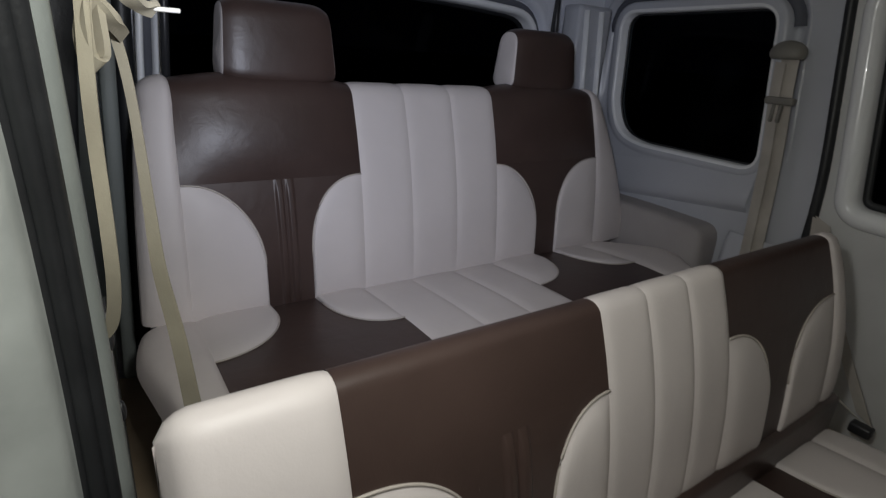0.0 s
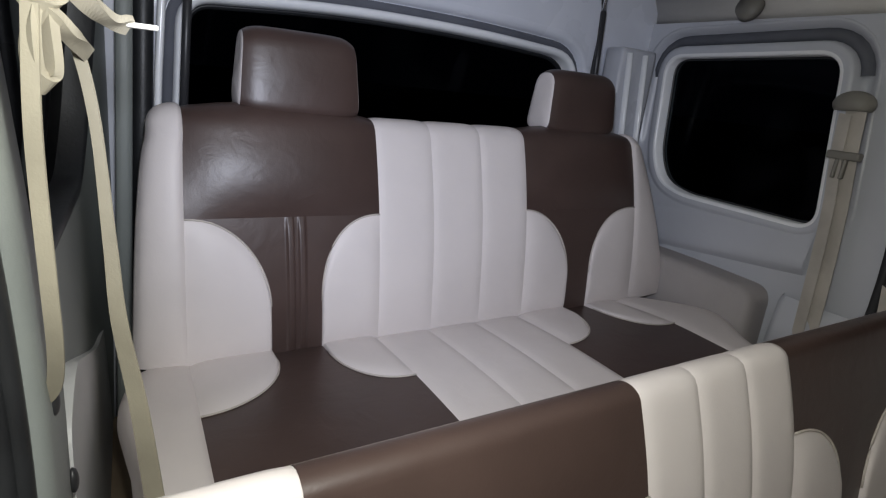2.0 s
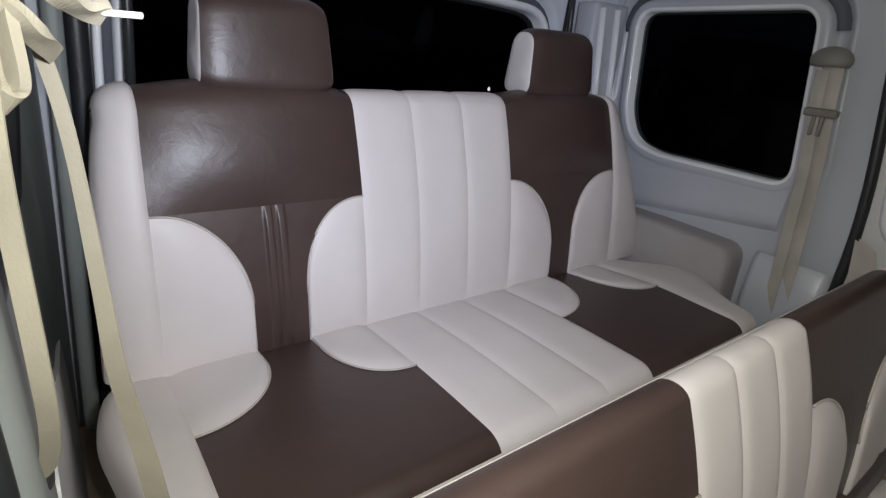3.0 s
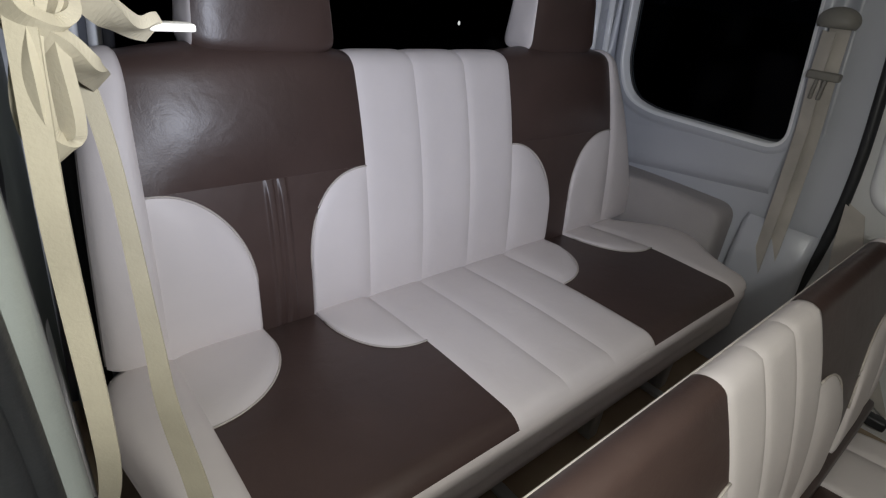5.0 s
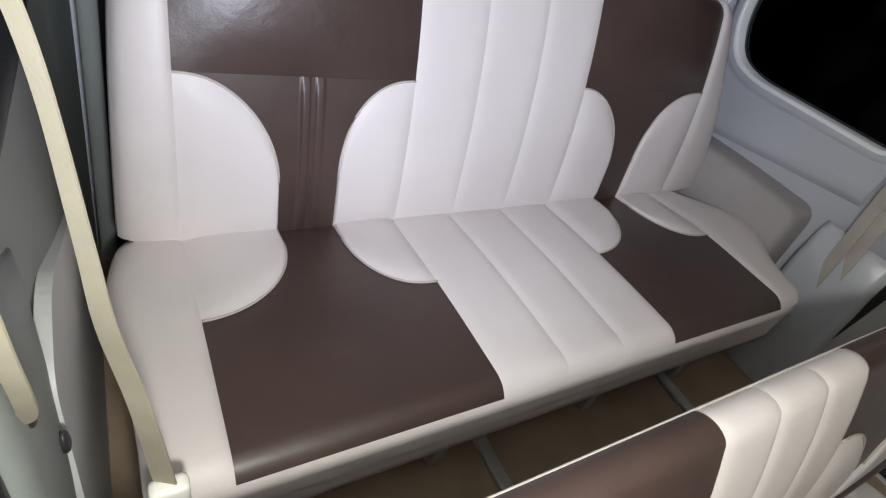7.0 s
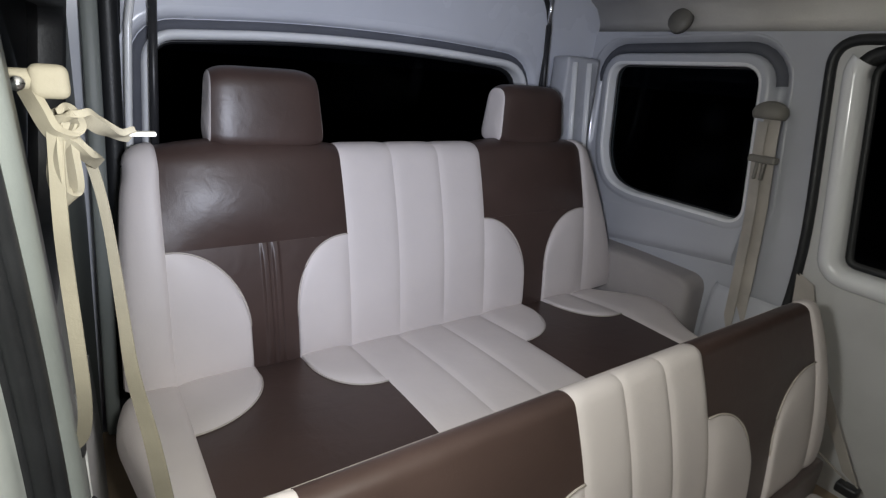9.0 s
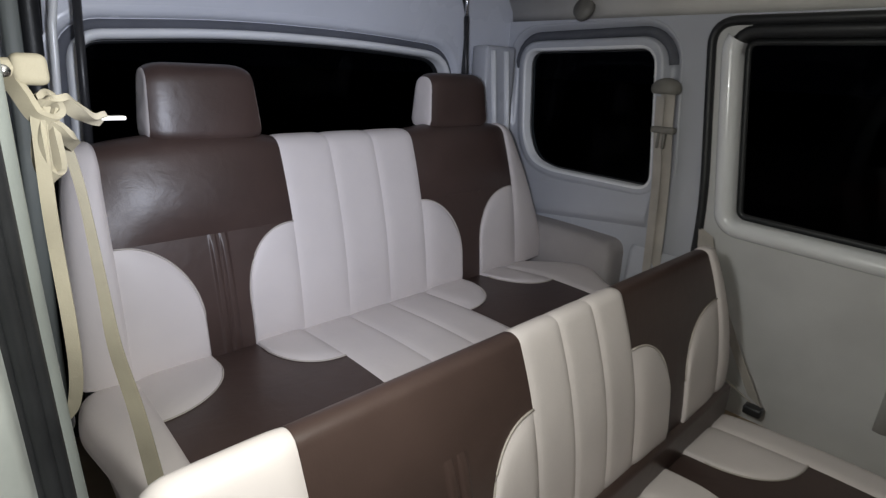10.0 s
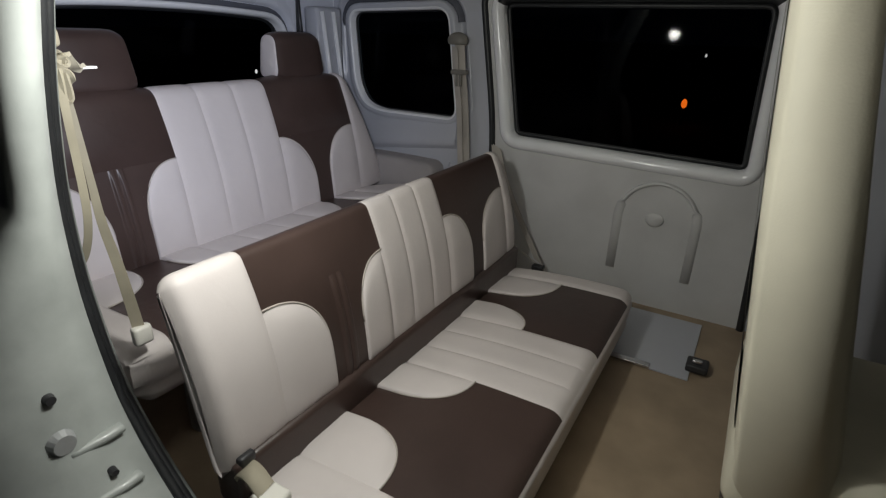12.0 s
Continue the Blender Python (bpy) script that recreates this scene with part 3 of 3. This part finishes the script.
        for sgn in (-1, 1):
            bm = bmesh.new()
            rings = []
            for q, o in ((1.0, 0.0), (0.96, 0.002), (0.75, 0.004), (0.3, 0.005)):
                rings.append([(sgn * (hw / 2 * (1 - 0.09 * p.y / hh) + o - 0.001), p.x * 0.86 * q, 0.004 + (p.y - hh / 2) * 0.86 * q + hh / 2) for p in sec + [sec[0]]])
            vs = grid(bm, rings)
            bm.faces.new(vs[-1][:-1])
            part("side_panel", bm, CREAM, hr, "cream side of the headrest")
        for sgn in (-1, 1):
            bm = bmesh.new()
            tube(bm, [(sgn * 0.06, 0.0, -0.06), (sgn * 0.06, 0.0, 0.03)], 0.006, 8)
            part("post", bm, CHROME, hr)
    # feet
    zb = min(c0.y, fz) - 0.11
    for x in (edges[0] + 0.12, edges[2], edges[3], edges[5] - 0.12):
        for y in (cy - 0.03, fy + 0.07):
            bm = bmesh.new()
            box(bm, (x - 0.016, y - 0.016, FLOOR_Z), (x + 0.016, y + 0.016, zb + 0.03), 0.004)
            hold(part("leg", bm, STEEL, None, "grey steel leg"), seat)
    return seat


rear = bench("cream and dark brown rear bench with two headrests", (-0.090, 1.042), (0.004, 1.478), (-0.088, 1.040), (-0.487, 1.062),
             (-0.396, -0.341, 0.006, 0.382, 0.748, 0.800), (-0.438, -0.352, 0.002, 0.372, 0.708, 0.800),
             ((-0.210, -0.114), (0.518, 0.594)), ((-0.208, -0.112), (0.518, 0.596)), 0.10, (0.58, 0.55), 8, (-0.137, 0.569), True)
middle = bench("cream and dark brown low-backed middle bench, no headrests", (-0.785, 0.950), (-0.702, 1.296), (-0.805, 0.885), (-1.188, 0.905),
               (-0.470, -0.327, 0.015, 0.290, 0.650, 0.695), (-0.470, -0.320, 0.044, 0.317, 0.645, 0.74),
               ((-0.190, -0.085), (0.415, 0.490)), ((-0.180, -0.075), (0.42, 0.50)), 0.040, (0.67, 0.57), 8, (), True)
bm = bmesh.new()
box(bm, (-0.455, -0.80, 0.86), (0.735, -0.735, 0.962), 0.012)
hold(part("gusset", bm, BROWN, None, "dark brown cloth gusset"), middle)
bm = bmesh.new()
for k in range(70):
    x = -0.32 + 0.0085 * k
    box(bm, (x, -0.7045, 1.2800), (x + 0.003, -0.7030, 1.2810))
stitch = hold(part("stitching", bm, FADED, None, "row of pale stitches"), middle)
tagged(stitch, kind="stuff")
for x in (0.111, 0.637):
    bm = bmesh.new()
    box(bm, (x - 0.013, -0.555, FLOOR_Z), (x + 0.013, -0.33, FLOOR_Z + 0.012), 0.003)
    rail = hold(part("foot_rail", bm, STEEL, None, "pale steel foot rail"), rear)
    bm = bmesh.new()
    q = bmesh.ops.create_cone(bm, cap_ends=True, segments=10, radius1=0.006, radius2=0.005, depth=0.006)
    bmesh.ops.transform(bm, matrix=Matrix.Translation((x, -0.545, FLOOR_Z + 0.014)), verts=q["verts"])
    b = part("screw", bm, CHROME, rail)
bm = bmesh.new()
box(bm, (0.111, -0.565, FLOOR_Z), (0.637, -0.545, FLOOR_Z + 0.008), 0.003)
hold(part("cross_rail", bm, STEEL, None, "pale steel cross rail"), rear)
for x, y, z in ((-0.263, -0.478, 0.985), (0.374, -0.478, 0.975)):
    bm = bmesh.new()
    box(bm, (x - 0.013, y - 0.012, z - 0.01), (x + 0.013, y + 0.02, z + 0.004), 0.004)
    hold(part("clip", bm, DARKPL, None, "small dark seat clip"), rear)


# ---------------------------------------------------------------- front seat
def front_seat(x0, x1):
    seat = thing("front_seat", "cream covered front seat seen from behind", "car seat", ((x0 + x1) / 2, -1.65, FLOOR_Z), "front seats")
    for name, sec, inset in (("backrest", [(-1.515, 0.90), (-1.446, 1.44), (-1.405, 1.83), (-1.49, 1.83), (-1.578, 1.43), (-1.68, 0.90)], 0.0),):
        out = rounded(sec, 0.05, 6)
        rows = []
        for u in span(-1, 1, 24):
            k = 1 - 0.22 * abs(u) ** 7
            c = Vector((sum(q.x for q in out) / len(out), sum(q.y for q in out) / len(out)))
            rows.append([((x0 + x1) / 2 + u * ((x1 - x0) / 2 - inset), c.x + (q.x - c.x) * k, c.y + (q.y - c.y) * (1 - 0.06 * abs(u) ** 7)) for q in out + [out[0]]])
        bm = bmesh.new()
        vs = grid(bm, rows)
        bm.faces.new(vs[0][:-1])
        bm.faces.new(vs[-1][:-1])
        shell = hold(part(name, bm, SEATCOVER), seat)
        # an added dark panel: the rear face's shade is put into its colour
        rear_line = [q for q in sec[:3]]
        rows = []
        for u in span(-0.62, 0.62, 16):
            row = []
            for t in span(0.06, 0.90, 12):
                z = rear_line[0][1] + (rear_line[2][1] - rear_line[0][1]) * t
                a, b = (rear_line[0], rear_line[1]) if z < rear_line[1][1] else (rear_line[1], rear_line[2])
                y = a[0] + (b[0] - a[0]) * (z - a[1]) / (b[1] - a[1])
                y = c.x + (y - c.x) * (1 - 0.22 * abs(u) ** 7) + 0.005 - 0.012 * max(abs(2 * t - 1), 0.5) ** 6
                row.append(((x0 + x1) / 2 + u * ((x1 - x0) / 2 - inset), y, z))
            rows.append(row)
        bm = bmesh.new()
        grid(bm, rows)
        part("rear_panel", bm, TAUPE, shell, "back of the seat, darkened for grazing shade")
    bm = bmesh.new()
    box(bm, (x0 + 0.01, -2.05, 0.88), (x1 - 0.01, -1.50, 1.02), 0.04, 4)
    hold(part("cushion", bm, SEATCOVER), seat)
    bm = bmesh.new()
    box(bm, (x0 + 0.03, -2.0, FLOOR_Z), (x1 - 0.03, -1.52, 0.89), 0.01)
    hold(part("base", bm, DARKPL), seat)
    return seat


front_seat(-0.03, 0.46)


# ---------------------------------------------------------------- seat belts
def knotted_belt():
    belt = thing("seat_belt", "cream webbing seat belt tied in a knot on the door pillar", "seat belt", (-0.45, -0.52, 1.60), "seat belts")
    bm = bmesh.new()
    p = smooth_path([(-0.466, -0.548, 1.590), (-0.472, -0.556, 1.50), (-0.474, -0.555, 1.39), (-0.476, -0.545, 1.335), (-0.481, -0.530, 1.295), (-0.489, -0.520, 1.275), (-0.502, -0.512, 1.262)])
    ribbon(bm, p, [0.011 + 0.002 * i / len(p) for i in range(len(p))], (0.9, -0.35, 0))
    hold(part("strap", bm, BELT, smooth=False), belt)
    bm = bmesh.new()
    p = smooth_path([(-0.456, -0.520, 1.578), (-0.446, -0.510, 1.555), (-0.439, -0.505, 1.50), (-0.436, -0.505, 1.40), (-0.434, -0.505, 1.33), (-0.424, -0.507, 1.24), (-0.415, -0.510, 1.115)], 10)
    ribbon(bm, p, [0.009 + 0.012 * max(0.0, (i - 22) / (len(p) - 22)) for i in range(len(p))], (0.85, -0.5, 0.05))
    hold(part("strap", bm, BELT, smooth=False), belt)
    loops = (
        [(-0.470, -0.535, 1.590), (-0.459, -0.545, 1.594), (-0.448, -0.540, 1.597), (-0.437, -0.528, 1.587), (-0.424, -0.512, 1.578), (-0.412, -0.506, 1.576)],
        [(-0.462, -0.540, 1.588), (-0.468, -0.548, 1.565), (-0.469, -0.547, 1.540), (-0.463, -0.545, 1.530), (-0.459, -0.545, 1.540), (-0.458, -0.544, 1.570), (-0.455, -0.540, 1.588)],
        [(-0.480, -0.535, 1.615), (-0.474, -0.545, 1.600), (-0.468, -0.547, 1.585), (-0.458, -0.546, 1.578), (-0.452, -0.540, 1.588), (-0.458, -0.534, 1.598), (-0.468, -0.534, 1.596)],
        [(-0.466, -0.542, 1.578), (-0.455, -0.545, 1.572), (-0.446, -0.535, 1.562), (-0.440, -0.512, 1.553)],
    )
    for pts in loops:
        bm = bmesh.new()
        p = smooth_path(pts, 8)
        ribbon(bm, p, 0.015, [(0.5, -0.6, 0.45 + 0.3 * math.sin(i * 0.35)) for i in range(len(p))], 0.003)
        hold(part("knot_loop", bm, BELT, smooth=False), belt)
    bm = bmesh.new()
    box(bm, (-0.414, -0.512, 1.5745), (-0.392, -0.500, 1.5785), 0.0015)
    hold(part("tongue", bm, TAG, None, "white metal belt tongue"), belt)
    bm = bmesh.new()
    box(bm, (-0.478, -0.548, 1.608), (-0.452, -0.530, 1.634), 0.0085, 5)
    tube(bm, [(-0.502, -0.538, 1.622), (-0.470, -0.538, 1.622)], 0.008, 12)
    hold(part("guide", bm, BELT, None, "cream belt guide on the pillar"), belt)
    bm = bmesh.new()
    tube(bm, [(-0.484, -0.562, 1.620), (-0.484, -0.540, 1.620)], 0.0050, 12)
    hold(part("guide_bolt", bm, CHROME, None, "bright steel bolt"), belt)
    bm = bmesh.new()
    box(bm, (-0.430, -0.522, 1.085), (-0.396, -0.503, 1.122), 0.006)
    hold(part("end_plate", bm, TAG, None, "white plastic belt end"), belt)


knotted_belt()


def far_belt():
    belt = thing("seat_belt", "cream webbing seat belt hanging on the far pillar", "seat belt", (0.96, -0.443, 1.6), "seat belts")
    bm = bmesh.new()
    p = smooth_path([(0.952, -0.415, 1.600), (0.950, -0.423, 1.52), (0.953, -0.437, 1.40), (0.954, -0.449, 1.25), (0.950, -0.460, 1.08), (0.945, -0.465, 0.98)])
    ribbon(bm, p, [0.044 + 0.010 * i / len(p) for i in range(len(p))], (0.15, 1, 0.1))
    hold(part("strap", bm, FADED, smooth=False), belt)
    bm = bmesh.new()
    p = smooth_path([(0.944, -0.399, 1.590), (0.940, -0.409, 1.50), (0.944, -0.425, 1.38), (0.946, -0.438, 1.20), (0.942, -0.451, 1.00)])
    ribbon(bm, p, 0.030, (0.3, 1, 0.12))
    hold(part("strap", bm, FADED, smooth=False), belt)
    bm = bmesh.new()
    r = bmesh.ops.create_uvsphere(bm, u_segments=24, v_segments=12, radius=0.040)
    bmesh.ops.transform(bm, matrix=Matrix.Translation((0.955, -0.405, 1.612)) @ Matrix.Diagonal((0.72, 1.05, 0.72, 1)), verts=r["verts"])
    for v in bm.verts:
        v.co.z = max(v.co.z, 1.598)
    hold(part("anchor_cover", bm, TAUPE, None, "dark taupe anchor cover"), belt)
    bm = bmesh.new()
    box(bm, (0.928, -0.458, 1.494), (0.950, -0.391, 1.512), 0.006, 3)
    for y in (-0.431, -0.415):
        box(bm, (0.932, y - 0.004, 1.452), (0.944, y + 0.004, 1.500), 0.003)
    hold(part("tongue", bm, TAUPE, None, "dark belt tongue"), belt)


far_belt()


def door_belt():
    belt = thing("seat_belt", "pale webbing belt beside the middle bench", "seat belt", (0.95, -0.6, 1.2), "seat belts")
    for pts, w in (([(0.955, -0.590, 1.245), (0.945, -0.640, 1.12), (0.935, -0.72, 0.98), (0.925, -0.81, 0.835)], 0.042),
                   ([(0.958, -0.585, 1.240), (0.952, -0.605, 1.12), (0.940, -0.640, 1.00), (0.930, -0.680, 0.88)], 0.046),
                   ([(0.928, -0.665, 0.905), (0.922, -0.72, 0.870), (0.918, -0.78, 0.845)], 0.060)):
        bm = bmesh.new()
        ribbon(bm, smooth_path(pts), w, (0.2, 1, 0.4))
        hold(part("strap", bm, FADED, smooth=False), belt)
    bm = bmesh.new()
    box(bm, (0.905, -0.835, 0.80), (0.935, -0.79, 0.825), 0.006)
    hold(part("buckle", bm, DARKPL, None, "black buckle"), belt)


door_belt()


def buckle_stalk():
    stalk = thing("belt_buckle", "cream belt buckle stalk at the end of the middle bench", "belt buckle", (-0.44, -0.80, 0.91))
    bm = bmesh.new()
    ribbon(bm, smooth_path([(-0.435, -0.775, 0.905), (-0.438, -0.795, 0.945), (-0.447, -0.830, 0.962), (-0.457, -0.870, 0.955)]), 0.036, (1, 0.1, 0.1), 0.004)
    hold(part("stalk", bm, BELT), stalk)
    bm = bmesh.new()
    box(bm, (-0.446, -0.800, 0.952), (-0.414, -0.772, 0.972), 0.006, 3)
    hold(part("release", bm, DARKPL, None, "black buckle"), stalk)
    bm = bmesh.new()
    box(bm, (-0.478, -0.905, 0.930), (-0.434, -0.855, 0.958), 0.008, 3)
    hold(part("tongue_plate", bm, TAG), stalk)


buckle_stalk()

# ---------------------------------------------------------------- small fittings
bm = bmesh.new()
box(bm, (0.575, -1.405, FLOOR_Z), (0.935, -1.13, FLOOR_Z + 0.006), 0.002)
tagged(part("sill_plate", bm, PAINT, smooth=False), "bare pale metal sill plate beside the floor mat", "sill plate", kind="structure")
bm = bmesh.new()
box(bm, (0.568, -1.30, FLOOR_Z + 0.004), (0.592, -1.15, FLOOR_Z + 0.014), 0.004)
tagged(part("mat_edge", bm, CHROME), "bright metal strip along the mat's edge", "edge strip", kind="structure")
catch = thing("floor_catch", "small black catch on the metal sill", "catch", (0.64, -1.42, FLOOR_Z + 0.006))
bm = bmesh.new()
box(bm, (0.615, -1.45, FLOOR_Z + 0.006), (0.675, -1.39, FLOOR_Z + 0.03), 0.008, 3)
hold(part("housing", bm, DARKPL), catch)
bm = bmesh.new()
box(bm, (0.628, -1.432, FLOOR_Z + 0.03), (0.640, -1.405, FLOOR_Z + 0.042), 0.003)
hold(part("lever", bm, CHROME), catch)

for x0, x1, z0 in ((0.724, 0.698, 1.62), (-0.332, -0.305, 1.50)):
    strut = thing("gas_strut", "black gas strut beside the tailgate window", "gas strut", (x0, 0.15, z0), "gas struts")
    bm = bmesh.new()
    tube(bm, [(x0, 0.143, z0 - 0.12), (x1, 0.135, 1.79)], 0.008, 10)
    hold(part("cylinder", bm, DARKPL), strut)
    bm = bmesh.new()
    tube(bm, [(x1, 0.135, 1.785), (x1 - 0.004, 0.13, 1.88)], 0.005, 8)
    hold(part("rod", bm, CHROME), strut)
post = thing("corner_post", "white ribbed metal post between the rear windows", "body post", (0.82, 0.14, 1.2))
for x in (0.842, 0.906):
    bm = bmesh.new()
    tube(bm, [(x + 0.012, 0.122, 1.36), (x, 0.122, 1.48), (x - 0.026, 0.124, 1.70)], 0.010, 10, 0.8)
    hold(part("rib", bm, WHITE, None, "white ribbed edge"), post)
bm = bmesh.new()
box(bm, (0.795, 0.128, 0.80), (0.935, 0.20, 1.715), 0.012)
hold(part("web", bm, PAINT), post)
left_post = thing("corner_post", "pale grey metal post beside the tailgate opening", "body post", (-0.43, 0.16, 1.2))
bm = bmesh.new()
box(bm, (-0.436, 0.150, 0.80), (-0.408, 0.20, 1.80), 0.010)
for v in bm.verts:
    v.co.x += 0.06 * (v.co.z - 1.5)
hold(part("web", bm, PILLAR), left_post)
bm = bmesh.new()
tube(bm, [(-0.395, 0.150, 0.95), (-0.374, 0.150, 1.40), (-0.366, 0.150, 1.52), (-0.352, 0.147, 1.68), (-0.33, 0.142, 1.80)], 0.010, 10, 0.7)
hold(part("rib", bm, WHITE, None, "white ribbed edge"), left_post)
bm = bmesh.new()
grid(bm, [[(x + 0.06 * (z - 1.5), y, z) for x, y in ((-0.410, 0.19), (-0.408, 0.170), (-0.395, 0.163), (-0.378, 0.165), (-0.374, 0.19))] for z in span(0.80, 1.80, 6)])
hold(part("gap_strip", bm, RUBBER, None, "black rubber gap strip"), left_post)
# beige wheel box beside the rear bench
bm = bmesh.new()
sec = rounded([(0.21, 0.74), (0.21, 1.150), (-0.10, 1.156), (-0.342, 1.150), (-0.352, 0.74)], [0.01, 0.01, 0.1, 0.045, 0.01], 7)
rows = []
for x, d in ((0.990, 0.0), (0.930, 0.0), (0.912, -0.002), (0.903, -0.007), (0.899, -0.016)):
    rows.append([(x, q.x, q.y) for q in offset2(sec, d) + [offset2(sec, d)[0]]])
vs = grid(bm, rows)
bm.faces.new(vs[-1][:-1])
tagged(part("wheel_box", bm, VINYL), "beige vinyl wheel box beside the rear bench", "wheel box", kind="structure")
# the upper body side stands proud along a slanting fold
bm = bmesh.new()
grid(bm, [[right_wall(y, z + (-0.11) * (y + 0.05), h) for z, h in ((1.285, 0.0), (1.262, 0.005), (1.215, 0.014), (1.192, 0.016), (1.180, 0.010), (1.166, -0.002))] for y in span(0.17, -0.40, 14)])
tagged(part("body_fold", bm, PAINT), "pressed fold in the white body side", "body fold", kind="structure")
bm = bmesh.new()
sec = [(1.150, 0.968), (1.135, 0.956), (1.05, 0.945), (0.95, 0.930), (0.85, 0.912), (0.742, 0.905)]
rows = []
for y, d in ((-0.372, -0.03), (-0.376, -0.004), (-0.390, 0.0), (-0.46, 0.003), (-0.53, 0.0), (-0.545, -0.006), (-0.550, -0.03)):
    rows.append([(x - d, y - 0.10 * max(0.0, 1.0 - z), z) for z, x in sec])
grid(bm, rows)
tagged(part("pillar_foot", bm, PAINT), "pale grey foot trim below the far belt", "pillar trim", kind="structure")
bm = bmesh.new()
q = bmesh.ops.create_cone(bm, cap_ends=True, segments=24, radius1=0.034, radius2=0.030, depth=0.02)
bmesh.ops.transform(bm, matrix=Matrix.Translation((0.955, -0.105, 1.826)) @ Matrix.Rotation(radians(-70), 4, "Y"), verts=q["verts"])
tagged(part("roof_cap", bm, TAUPE), "round dark grey cap on the roof edge", "cap")

# lights far off in the dark
def far_light(at, r, colour, strength, label):
    lamp = thing("street_lamp", label, "street lamp", (at[0], at[1], 0), "far lights")
    bm = bmesh.new()
    q = bmesh.ops.create_uvsphere(bm, u_segments=12, v_segments=8, radius=r)
    bmesh.ops.transform(bm, matrix=Matrix.Translation(at) @ Matrix.Diagonal((1, 1, 1.7, 1)), verts=q["verts"])
    hold(part("bulb", bm, glow_material("far_glow", colour, strength)), lamp)
    bm = bmesh.new()
    tube(bm, [(at[0], at[1], 0), (at[0], at[1], at[2] - r * 1.5)], 0.03, 8)
    hold(part("pole", bm, DARKPL), lamp)


far_light((11.0, -0.06, 0.42), 0.055, (1.0, 0.16, 0.01), 7.0, "small orange light on a low post outside")
far_light((20.1, 0.59, 1.10), 0.035, (1.0, 0.95, 0.9), 4.0, "small white light far off in the dark")
far_light((9.2, 10.2, 0.50), 0.032, (1.0, 0.97, 0.92), 6.0, "small white light far behind the van")
